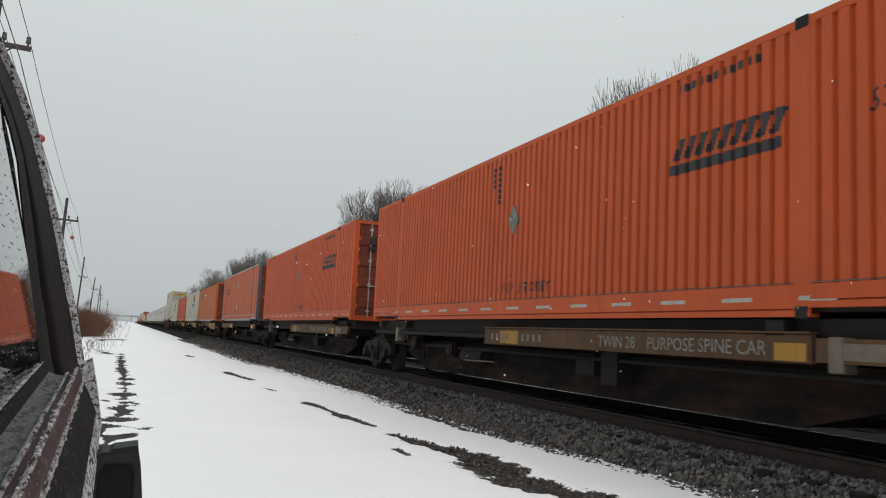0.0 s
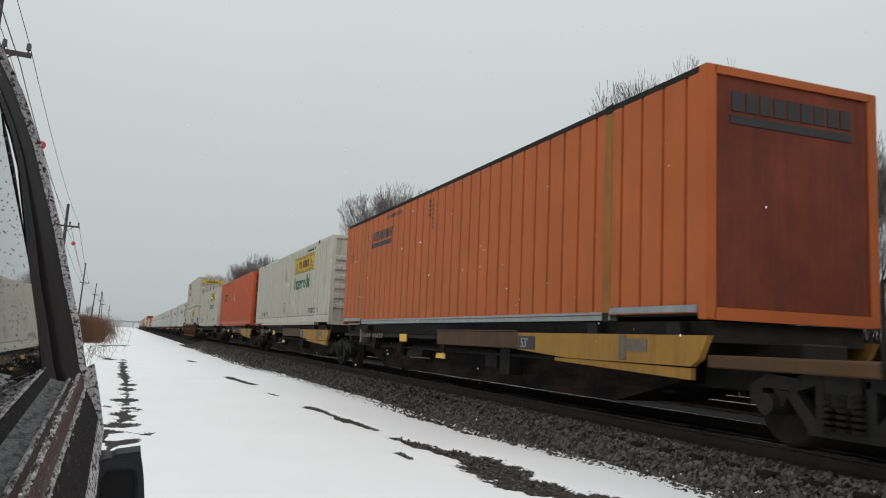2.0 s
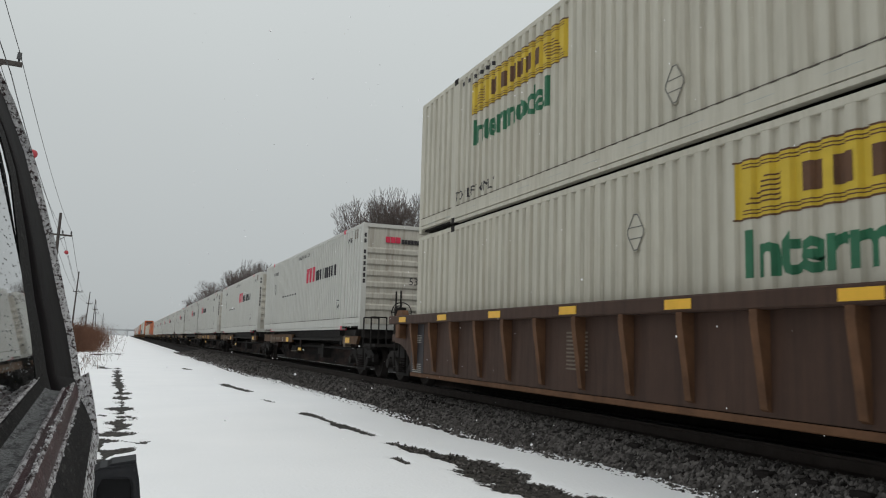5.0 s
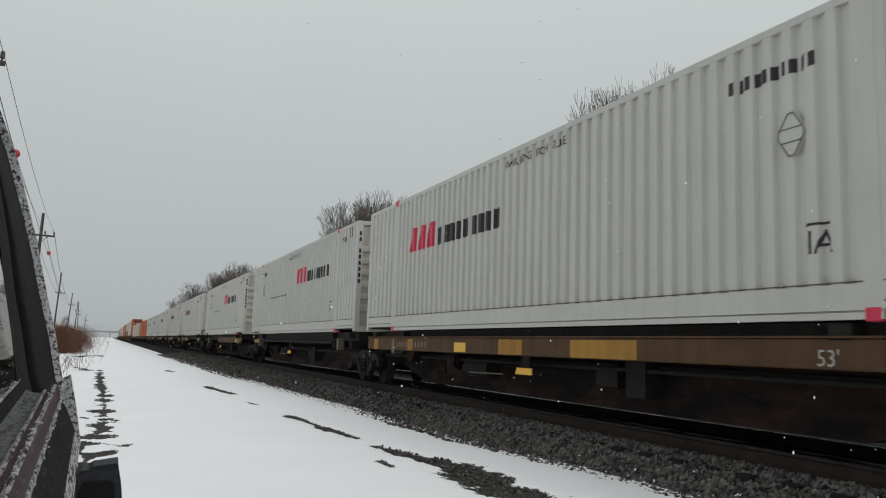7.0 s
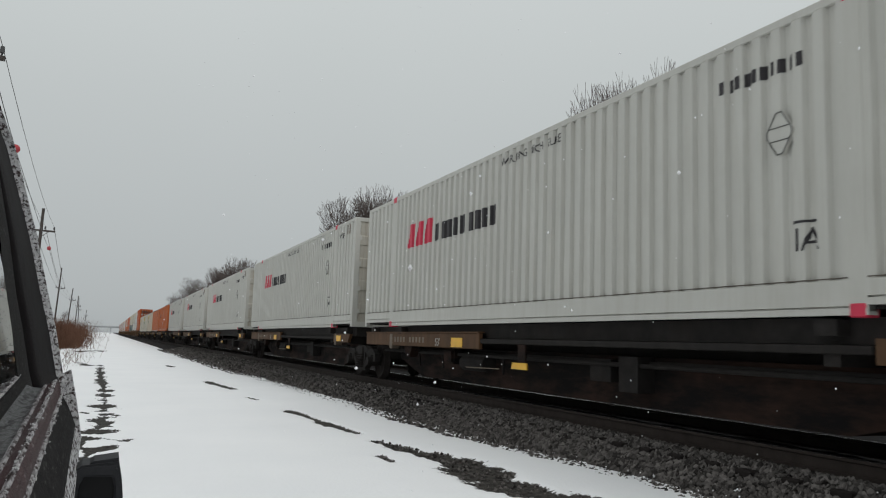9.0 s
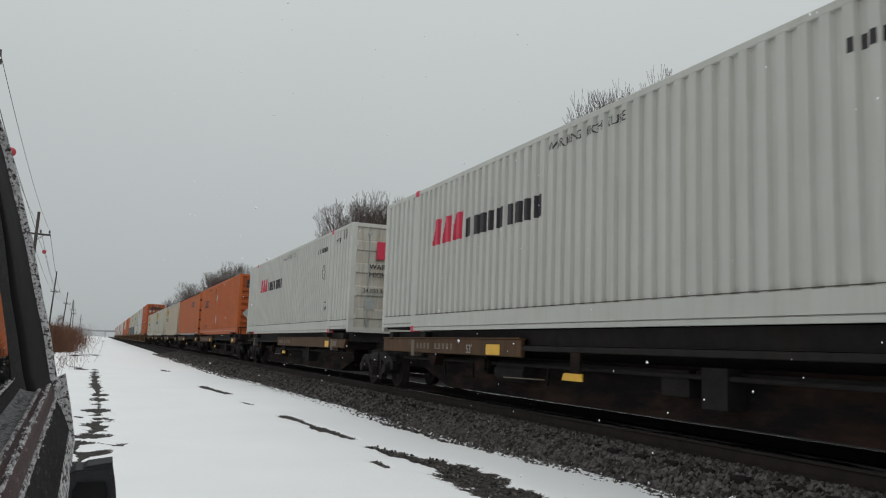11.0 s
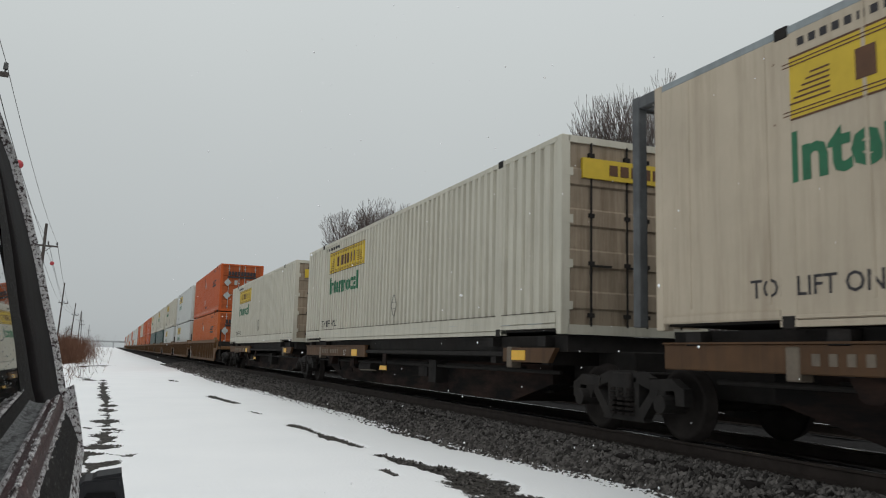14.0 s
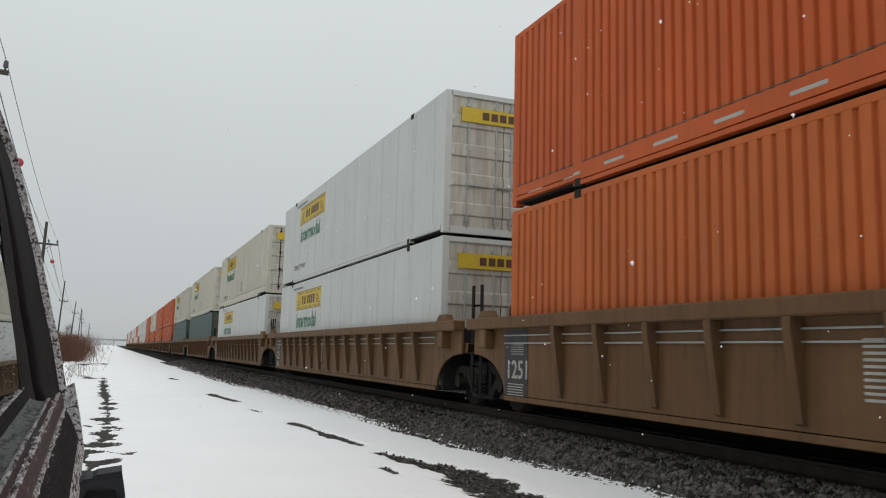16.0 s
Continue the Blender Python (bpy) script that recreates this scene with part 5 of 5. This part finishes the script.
# ---- trees, scrub, poles and wires ----
def grow(bm, fine, rng, a, way, length, r, depth):
    """A limb that bends and forks into an open rounded crown; the last forks go into the fine mesh."""
    target = bm if depth > 2 else fine
    pos, d = Vector(a), Vector(way).normalized()
    for i in range(2):
        d = (d + Vector((rng.uniform(-1, 1), rng.uniform(-1, 1), rng.uniform(-0.1, 0.7))) * 0.16).normalized()
        nxt = pos + d * length / 2
        r2 = max(0.011, r * 0.84)
        add_tube(target, pos, nxt, r, r2, 6 if depth > 3 else 3, cap=False)
        pos, r = nxt, r2
        if depth > 0 and i == 0 and rng.random() < 0.75:
            turn = rng.uniform(0, 6.28)
            grow(bm, fine, rng, pos, d + Vector((math.cos(turn), math.sin(turn), 0.15)) * 0.7, length * rng.uniform(0.5, 0.7), r * 0.55, depth - 1)
    if depth > 0:
        first = rng.uniform(0, 6.28)
        k = rng.choice((2, 3, 3))
        for i in range(k):
            turn = first + 6.28 * i / k + rng.uniform(-0.5, 0.5)
            grow(bm, fine, rng, pos, d + Vector((math.cos(turn), math.sin(turn), 0.1)) * rng.uniform(0.35, 0.7), length * rng.uniform(0.66, 0.86), r * rng.uniform(0.6, 0.75), depth - 1)


TREES = []


def tree_kind(seed, height):
    rng = random.Random(seed)
    t = thing("tree", "bare grey-brown winter tree behind the railway", "tree", "bare trees beside the railway")
    bm, fine = bmesh.new(), bmesh.new()
    add_tube(bm, (0, 0, -0.2), (0, 0, height * 0.16), height * 0.016, height * 0.013, 8)
    grow(bm, fine, rng, (0, 0, height * 0.15), (0.03, 0, 1), height * 0.24, height * 0.0125, 6)
    tall = max(v.co.z for v in fine.verts)
    for q in (bm, fine):
        bmesh.ops.scale(q, vec=(height / tall * 1.15, height / tall * 1.15, height / tall), verts=q.verts[:])
    part("trunk", bm, M["bark"], t)
    part("crown", fine, M["twig"], t, "leafless twigs")
    return t


def scrub_mesh(seed, count, spread, tall, material):
    rng = np.random.default_rng(seed)
    base = np.stack([rng.normal(0, spread[0], count), rng.normal(0, spread[1], count), np.zeros(count)], -1)
    tip = base + np.stack([rng.normal(0, 0.3, count), rng.normal(0, 0.3, count), rng.uniform(0.35, 1.0, count) ** 1.2], -1) * tall
    stems, faces = [], []
    k = 0
    for b, t in zip(base, tip):
        legs = [(b, t, 0.012 * tall ** 0.5)]
        for _ in range(5):
            f = rng.uniform(0.3, 0.9)
            p = b + (t - b) * f
            legs.append((p, p + rng.normal(0, 0.14, 3) * tall + (0, 0, 0.16 * tall), 0.006 * tall ** 0.5))
        for p, q, r in legs:
            w = np.array([(r, 0, 0), (-r * 0.5, r * 0.87, 0), (-r * 0.5, -r * 0.87, 0)])
            stems.append(np.concatenate([p + w, [q]]))
            faces += [(k, k + 1, k + 3), (k + 1, k + 2, k + 3), (k + 2, k, k + 3)]
            k += 4
    return raw_mesh("scrub", np.concatenate(stems), faces, material)


for i in range(5):
    TREES.append(tree_kind(11 + i, 10.0))


def plant(kind, x, y, height, turn, slim=0.5, first={}):
    t = TREES[kind]
    m = pose(x, y, 0.0, 0, 0, turn)
    if kind not in first:
        first[kind] = True
        t.matrix_basis = m
        t.scale = (height * slim / 10.0, height * slim / 10.0, height / 10.0)
        return
    c = copy_thing(t, m)
    c.scale = (height * slim / 10.0, height * slim / 10.0, height / 10.0)


rng = random.Random(4)
for x, y, h in ((18.5, 27.0, 13.0), (18.3, 27.6, 12.7), (18.9, 26.8, 12.7), (18.4, 22.4, 12.0), (18.9, 21.6, 11.6), (18.4, 23.0, 11.2), (18.5, 61.5, 12.8), (19.4, 63, 12.6), (18.8, 58.2, 12.6), (19.8, 136, 13.9), (18.6, 146, 13.4), (17.8, 60, 12.8), (19, 56.5, 12.2), (18.4, 65, 12.6), (20, 69, 11.8), (18, 132, 13.6), (19, 141, 13.8), (18, 150, 13.2), (19.5, 160, 13.6), (20, 175, 13.5),
                (18, 190, 13.8), (19, 205, 13.4), (19, 222, 13.8), (20, 240, 13.6), (18, 262, 13.8), (20, 285, 13.8),
                (18.2, 20.2, 9.6), (20, 17, 8.2), (18, 13.8, 6.6), (18.6, 16.8, 8.4), (21, 13.0, 8.6), (19.4, 18.4, 7.2), (22, 15.5, 7.0), (17.6, 15.2, 6.4), (18.4, 19.4, 7.4), (19, 22.5, 8.8)):
    plant(rng.randrange(5), x, y, h + (0.8 if y > 40 else 0.0), rng.uniform(0, 360), 0.58 if y > 40 else 0.42)
for i in range(22):
    plant(rng.randrange(5), rng.uniform(19, 27), rng.uniform(9, 22), rng.uniform(6.5, 9.0), rng.uniform(0, 360))
for i in range(26):
    plant(rng.randrange(5), rng.uniform(18, 27), 8 + i * 5.2 + rng.uniform(-2, 2), rng.uniform(7.0, 10.2), rng.uniform(0, 360))
for x, y, h in ((-17, 105, 9), (-19, 125, 10), (-17, 150, 9), (-22, 175, 11), (-18, 200, 9), (-24, 230, 12), (-20, 260, 10), (-14, 300, 9)):
    plant(rng.randrange(5), x, y, h, rng.uniform(0, 360))

# brown scrub: a belt behind the far track, and a bank on the near side in the distance
for k, (x, y, n, sp, tall) in enumerate(((15.6, 8, 2800, (0.9, 6), 3.3), (15.6, 24, 1800, (0.9, 8), 2.6), (15.6, 48, 1800, (0.9, 12), 2.8), (15.8, 90, 1800, (1.2, 24), 3.2), (16, 170, 1500, (1.5, 45), 4.0))):
    s = new("scrub", scrub_mesh(130 + k, n, sp, tall, M["brush"]))
    s.matrix_basis = pose(x, y, 0)
    tagged(s, "dense dark brush along the far side of the tracks", "scrub", kind="stuff")
for k, (x, y, n, sp, tall) in enumerate(((17, 14, 420, (1.8, 5), 4.0), (18, 26, 420, (1.8, 5), 4.0), (18, 42, 380, (2, 7), 4.2), (18, 64, 320, (2, 9), 4.2), (18, 95, 320, (2, 12), 4.5), (18, 140, 320, (2.5, 18), 5.0), (18, 210, 320, (3, 26), 5.5))):
    s = new("scrub", scrub_mesh(30 + k, n, sp, tall, M["twig"]))
    s.matrix_basis = pose(x, y, 0)
    tagged(s, "tangled bare saplings and brush behind the tracks", "scrub", kind="stuff")
for k, (x, y, n, sp, tall) in enumerate(((-4.9, 74, 2600, (1.3, 4.0), 1.9), (-6.2, 92, 2200, (1.6, 8), 2.3), (-8, 130, 1800, (2, 14), 3.2), (-9, 190, 1200, (2.5, 25), 4.2), (-2.3, 40, 120, (0.8, 5), 0.9))):
    s = new("scrub", scrub_mesh(50 + k, n, sp, tall, M["scrub"]))
    s.matrix_basis = pose(x, y, 0)
    tagged(s, "reddish-brown dry winter brush on snow", "scrub", kind="stuff")


def utility_pole(x, y, top, arm, lean):
    p = thing("utility_pole", "weathered wooden utility pole with one crossarm", "utility pole", "poles along the line", m=pose(x, y, 0, 0, lean, 0))
    part("shaft", tube((0, 0, -0.3), (0, 0, top), 0.17, 0.11, 10), M["pole"], p)
    part("crossarm", box(-0.62, 1.05, -0.06, 0.06, arm - 0.07, arm + 0.07, 0.01), M["pole"], p)
    bm = bmesh.new()
    add_tube(bm, (0.0, -0.08, arm - 0.55), (0.6, -0.08, arm - 0.05), 0.025, sides=6)
    part("brace", bm, M["pole"], p)
    for xx in (-0.52, 0.3, 0.95):
        bm = bmesh.new()
        add_tube(bm, (xx, 0, arm + 0.07), (xx, 0, arm + 0.16), 0.03, sides=8)
        add_tube(bm, (xx, 0, arm + 0.16), (xx, 0, arm + 0.36), 0.075, 0.06, sides=8)
        part("insulator", bm, M["wire"], p)
    return p


POLES = [(-4.85, 26.2, 12.0, 9.4, 2.0), (-6.0, 71.6, 11.2, 9.4, 1.5), (-10.0, 169, 13.4, 9.5, 2.5), (-10.6, 232, 12.6, 9.5, 3.5), (-10.9, 290, 13.0, 9.6, 2.0), (-11.5, 340, 14.4, 9.6, -2.0), (-12.6, 460, 12.6, 9.5, 2.0)]
for q in POLES:
    utility_pole(*q)


def cable(points, name="overhead_wire", label="thin dark overhead wire between the poles", r=0.012):
    bm = bmesh.new()
    rings = [[bm.verts.new((p[0] + a * r, p[1], p[2] + b * r)) for a, b in ((1, 0), (0, 1), (-1, 0), (0, -1))] for p in points]
    for q, w in zip(rings, rings[1:]):
        for i in range(4):
            bm.faces.new((q[i], q[(i + 1) % 4], w[(i + 1) % 4], w[i]))
    bm.faces.new(rings[0])
    bm.faces.new(rings[-1][::-1])
    bmesh.ops.recalc_face_normals(bm, faces=bm.faces[:])
    tagged(part(name, bm, M["wire"]), label, "wire")


def sagging(a, b, sag, n=14):
    a, b = Vector(a), Vector(b)
    return [a.lerp(b, i / n) + Vector((0, 0, -4 * sag * (i / n) * (1 - i / n))) for i in range(n + 1)]


for off in (-0.52, 0.3, 0.95):
    chain = [(-2.6 + off, -24, 9.9)] + [(x + off + math.sin(radians(l)) * h, y, h + 0.35) for x, y, t, h, l in POLES]
    for k, (a, b) in enumerate(zip(chain, chain[1:])):
        cable(sagging(a, b, 0.5), r=0.011 if k < 2 else 0.02)
low = [(-2.4, -24, 9.3), (-3.75, 26.2, 9.05), (-4.25, 37.4, 8.95), (-5.5, 71.6, 8.9), (-5.75, 81.5, 8.9), (-9.4, 169, 9.1)]
for a, b in zip(low, low[1:]):
    cable(sagging(a, b, 0.04), label="lower telephone cable under the crossarms", r=0.016)
for x, y, z, r in ((-4.25, 37.4, 8.95, 0.19), (-5.75, 81.5, 8.9, 0.19)):
    bm = bmesh.new()
    bmesh.ops.create_icosphere(bm, subdivisions=3, radius=r)
    ball = tagged(part("marker_ball", bm, M["ball"], m=pose(x, y, z), smooth=True), "red spherical marker ball on an overhead cable", "marker ball")
# signal masts far along the line on the other side
for x, y, h in ((15, 118, 9.0), (14.6, 165, 9.5), (15, 250, 10.0)):
    p = thing("line_pole", "grey wooden pole beyond the train", "utility pole", m=pose(x, y, 0))
    part("shaft", tube((0, 0, -0.2), (0, 0, h), 0.14, 0.10, 8), M["pole"], p)
    part("crossarm", box(-0.8, 0.8, -0.05, 0.05, h - 0.8, h - 0.68), M["pole"], p)

# a road bridge over the line, far off
br = thing("road_bridge", "pale grey concrete road bridge far down the line", "bridge", kind="structure")
part("deck", box(-70, 70, 840, 852, 5.6, 6.6), M["bridge"], br)
part("parapet", box(-70, 70, 839.4, 839.9, 6.6, 7.3), M["bridge"], br)
for x in (-26, 0.5, 18, 44):
    part("pier", box(x - 0.7, x + 0.7, 841, 851, 0, 5.6), M["bridge"], br)


# ---- the parked car beside the lens ----
def build_car():
    E0 = EYE
    car = thing("parked_car", "dark red parked car flecked with slush and raindrops", "car")

    swing = pose(0, 1.95, E0 - 0.12) @ pose(0, 0, 0, 2.6, 0, 1.0) @ pose(0, -1.95, 0.12 - E0)     # the car stands slightly askew, nose up

    def strip(name, pts, y0, y1, paint, label=""):
        """A panel along the car from a cross-section (x, height over the lens), 2 cm thick."""
        outer = [(x, E0 + z) for x, z in pts]
        inner = [(x - 0.02, E0 + z - 0.012) for x, z in reversed(pts)]
        part(name, prism(outer + inner, "y", y0, y1), M[paint], car, label, m=swing)

    strip("window_ledge", [(-0.215, -0.125), (-0.19, -0.118)], 0.35, 1.95, "pillar", "dark ledge under the window")
    strip("weather_strip", [(-0.19, -0.122), (-0.182, -0.11), (-0.176, -0.104), (-0.169, -0.105), (-0.163, -0.114), (-0.158, -0.121)], 0.35, 1.95, "car_black", "black rubber weather strip")
    strip("weather_fringe", [(-0.179, -0.105), (-0.175, -0.099), (-0.170, -0.1005)], 0.35, 1.93, "fringe", "frosted edge of the weather strip")
    strip("wet_ledge", [(-0.158, -0.121), (-0.148, -0.126), (-0.132, -0.128), (-0.118, -0.126), (-0.108, -0.12)], 0.35, 1.98, "wet_ledge", "wet grey ledge of the door")
    strip("belt_moulding", [(-0.109, -0.12), (-0.106, -0.112), (-0.102, -0.1095), (-0.0985, -0.112)], 0.35, 2.0, "fringe", "slush-covered moulding")
    strip("door_top", [(-0.099, -0.112), (-0.0945, -0.119), (-0.0915, -0.129), (-0.0905, -0.141)], 0.35, 2.0, "car_red", "dark red door edge")
    strip("door_moulding", [(-0.091, -0.140), (-0.0875, -0.1415), (-0.0855, -0.147)], 0.35, 2.0, "fringe")
    strip("door_rim", [(-0.086, -0.147), (-0.080, -0.158), (-0.072, -0.172), (-0.063, -0.192), (-0.055, -0.212)], 0.35, 2.02, "car_black", "black speckled door rim")
    strip("door_skin", [(-0.057, -0.207), (-0.049, -0.228), (-0.042, -0.25), (-0.044, -0.272), (-0.058, -0.30), (-0.075, -0.36), (-0.09, -0.6), (-0.11, -0.85), (-0.14, -1.08)], 0.35, 2.02, "slush", "door skin crusted with slush")
    part("door_edge", prism([(-0.075, E0 - 0.087), (-0.058, E0 - 0.158), (-0.042, E0 - 0.24), (-0.044, E0 - 0.27), (-0.07, E0 - 0.28), (-0.09, E0 - 0.14), (-0.1, E0 - 0.1)], "y", 2.0, 2.03), M["slush"], car, "slushy front edge of the door")
    # frozen beads along the mouldings
    r = random.Random(21)
    bm = bmesh.new()
    for x, z in ((-0.175, -0.099), (-0.102, -0.1095), (-0.0875, -0.1415)):
        for k in range(150):
            q = r.uniform(0.0007, 0.0022)
            y = 0.6 + 1.38 * r.random() ** 0.6
            bmesh.ops.create_icosphere(bm, subdivisions=1, radius=q, matrix=pose(x + r.gauss(0, 0.0025), y, E0 + z + r.uniform(-0.002, 0.001)) @ Matrix.Diagonal((1, 2.2, 1, 1)))
    tagged(part("slush_bead", bm, M["slush"], car, "frozen slush beads along the mouldings", m=swing), kind="stuff")
    # front pillar, window frame and glass
    a = [(-0.116, 3.2, -0.193), (-0.144, 3.2, -0.153), (-0.176, 3.12, 0.009), (-0.206, 3.07, 0.125), (-0.247, 2.96, 0.309), (-0.312, 2.75, 0.557), (-0.355, 2.58, 0.675), (-0.397, 2.4, 0.756), (-0.424, 2.2, 0.801)]
    inner = [(-0.166, 1.93, -0.13), (-0.176, 1.93, -0.085), (-0.191, 1.9, 0.001), (-0.204, 1.86, 0.072), (-0.216, 1.8, 0.181), (-0.23, 1.72, 0.301), (-0.240, 1.66, 0.35), (-0.254, 1.6, 0.392), (-0.272, 1.45, 0.453)]
    rim = [(x - 0.021, y - 0.019, z - 0.006) for x, y, z in a]

    def sheet(rows, thick):
        bm = bmesh.new()
        n = len(rows[0])
        grid = [[bm.verts.new((x, y, E0 + z)) for x, y, z in r] for r in rows]
        back = [[bm.verts.new((x - thick, y + 0.004, E0 + z - 0.004)) for x, y, z in r] for r in rows]
        for g in (grid, back):
            for r0, r1 in zip(g, g[1:]):
                for i in range(n - 1):
                    bm.faces.new((r0[i], r0[i + 1], r1[i + 1], r1[i]))
        for i in range(n - 1):
            bm.faces.new((grid[0][i], grid[0][i + 1], back[0][i + 1], back[0][i]))
            bm.faces.new((grid[-1][i], grid[-1][i + 1], back[-1][i + 1], back[-1][i]))
        bmesh.ops.recalc_face_normals(bm, faces=bm.faces[:])
        return bm

    mid = [((p[0] + q[0]) / 2 - 0.006, (p[1] + q[1]) / 2, (p[2] + q[2]) / 2) for p, q in zip(rim, inner)]
    gasket = [(0.62 * q[0] + 0.38 * p[0] + 0.004, 0.62 * q[1] + 0.38 * p[1], 0.62 * q[2] + 0.38 * p[2]) for p, q in zip(mid, inner)]
    part("front_pillar", sheet([rim, mid, gasket], 0.004), M["pillar"], car, "black front pillar beaded with rain", smooth=True)
    part("pillar_trim", sheet([a, rim], 0.02), M["slush"], car, "wet silver pillar trim")
    part("window_seal", sheet([gasket, inner], 0.003), M["car_black"], car, "rain-speckled black window seal")
    g = bmesh.new()
    def pane_x(y, z):
        return -0.1775 + 0.03 * (y - 1.93) - 0.141 * (z + 0.085)

    pts = [(pane_x(y, z), y, z) for y, z in [(1.93, -0.14), (0.7, -0.14), (0.7, 0.6), (1.3, 0.52)] + [(q[1], q[2]) for q in inner[:0:-1]]]
    f = g.faces.new([g.verts.new((x, y, E0 + z)) for x, y, z in pts])
    ex = bmesh.ops.extrude_face_region(g, geom=[f])
    bmesh.ops.translate(g, verts=[v for v in ex["geom"] if isinstance(v, bmesh.types.BMVert)], vec=(-0.005, 0, 0))
    bmesh.ops.recalc_face_normals(g, faces=g.faces[:])
    pane = part("side_window", g, M["glass"], car, "wet side window reflecting the train")
    r = random.Random(9)
    bm = bmesh.new()
    for i in range(620):
        y, z = r.uniform(1.2, 1.9), r.uniform(-0.08, 0.46)
        if y > 1.9 - max(0.0, z) * 0.62:
            continue
        q = r.uniform(0.0006, 0.0017)
        bmesh.ops.create_icosphere(bm, subdivisions=1, radius=q, matrix=pose(pane_x(y, z) + 0.0003, y, E0 + z) @ Matrix.Diagonal((0.5, 3.6, 1.1, 1)))
    tagged(part("raindrop", bm, M["raindrop"], pane, "grey raindrops on the glass"), kind="stuff")
    # the rest of the body behind and below
    part("body", box(-1.75, -0.22, -2.2, 2.0, 0.28, E0 - 0.2, 0.05), M["car_red"], car)
    part("bonnet", box(-1.62, -0.3, 2.0, 3.3, 0.35, E0 - 0.42, 0.08), M["car_red"], car)
    part("roof", box(-1.6, -0.5, -1.6, 1.8, E0 + 1.06, E0 + 1.12, 0.03), M["car_red"], car)
    for x, y in ((-1.56, -1.5), (-0.58, -1.5), (-1.56, 1.5)):
        part("roof_pillar", box(x - 0.04, x + 0.04, y - 0.06, y + 0.06, E0 - 0.21, E0 + 1.07, 0.01), M["car_red"], car)
    part("interior", box(-1.45, -0.5, -1.6, 1.6, E0 - 0.2, E0 - 0.1), M["car_black"], car)
    for y in (-1.3, 2.5):
        w = part("wheel", tube((-0.45, y, 0.31), (-0.24, y, 0.31), 0.31, sides=24), M["car_black"], car)
        part("rim", tube((-0.25, y, 0.31), (-0.232, y, 0.31), 0.2, sides=20), M["grey_post"], w)
    # door mirror: a hollow housing with its glass set back
    bm = bmesh.new()
    out = [(-0.030, -0.249), (0.034, -0.2435), (0.043, -0.285), (0.050, -0.345), (0.03, -0.40), (-0.045, -0.40), (-0.056, -0.335), (-0.053, -0.266)]
    hole = [(-0.024, -0.270), (0.024, -0.271), (0.029, -0.289), (0.031, -0.345), (0.012, -0.375), (-0.024, -0.375), (-0.035, -0.34), (-0.033, -0.288)]
    y0, y1 = 1.66, 1.76
    ring = [[bm.verts.new((x, y, E0 + z)) for x, z in p] for p, y in ((out, y1), (out, y0), (hole, y0), (hole, y0 + 0.03))]
    for p, q in zip(ring, ring[1:]):
        for i in range(8):
            bm.faces.new((p[i], p[(i + 1) % 8], q[(i + 1) % 8], q[i]))
    bm.faces.new(ring[0])
    bm.faces.new(ring[-1])
    bmesh.ops.recalc_face_normals(bm, faces=bm.faces[:])
    bmesh.ops.bevel(bm, geom=[e for e in bm.edges if all(abs(v.co.y - y0) < 1e-4 for v in e.verts)], offset=0.004, segments=2, affect="EDGES")
    mir = part("door_mirror", bm, M["car_plastic"], car, "black plastic door mirror housing")
    part("mirror_glass", box(-0.032, 0.032, y0 + 0.024, y0 + 0.028, E0 - 0.376, E0 - 0.268), M["mirror_dark"], mir)
    part("mirror_cap", prism([(-0.02, E0 - 0.2500), (0.034, E0 - 0.2430), (0.034, E0 - 0.2365), (-0.01, E0 - 0.2425)], "y", y0 + 0.01, y1 - 0.01), M["car_plastic"], mir)


build_car()


# ---- falling snow ----
def snowfall(seed, count):
    rng = np.random.default_rng(seed)
    c = np.stack([rng.uniform(0.5, 5.4, count), rng.uniform(1.6, 16, count), rng.uniform(0.2, 34, count)], -1)
    r = rng.uniform(0.003, 0.011, count)
    base = np.array([(1, 0, 0), (-1, 0, 0), (0, 1, 0), (0, -1, 0), (0, 0, 1), (0, 0, -1)], dtype=np.float32)
    tri = np.array([(4, 0, 2), (4, 2, 1), (4, 1, 3), (4, 3, 0), (5, 2, 0), (5, 1, 2), (5, 3, 1), (5, 0, 3)])
    v = c[:, None] + base[None] * r[:, None, None] * rng.uniform(0.6, 1.3, (count, 6, 1))
    faces = (tri[None] + 6 * np.arange(count)[:, None, None]).reshape(-1, 3)
    ob = new("falling_snow", raw_mesh("falling_snow", v, faces, M["flake"]))
    return tagged(ob, "sparse wet snowflakes drifting down beside the train", "snowflakes", kind="stuff")


FLAKES = [(snowfall(1, 900), 1.15, -0.35), (snowfall(2, 900), 1.5, -0.9)]


# ---- what moves ----
def motions():
    for ob, y, z in MOVERS:
        walk(ob, [(t, pose(CENTRE, y - SPEED * t, z)) for t in (0.0, 8.0, 16.0)])
    for ob, fall, drift in FLAKES:
        walk(ob, [(t, pose(0.0, drift * (t - 8), -fall * t)) for t in (0.0, 8.0, 16.0)])


motions()
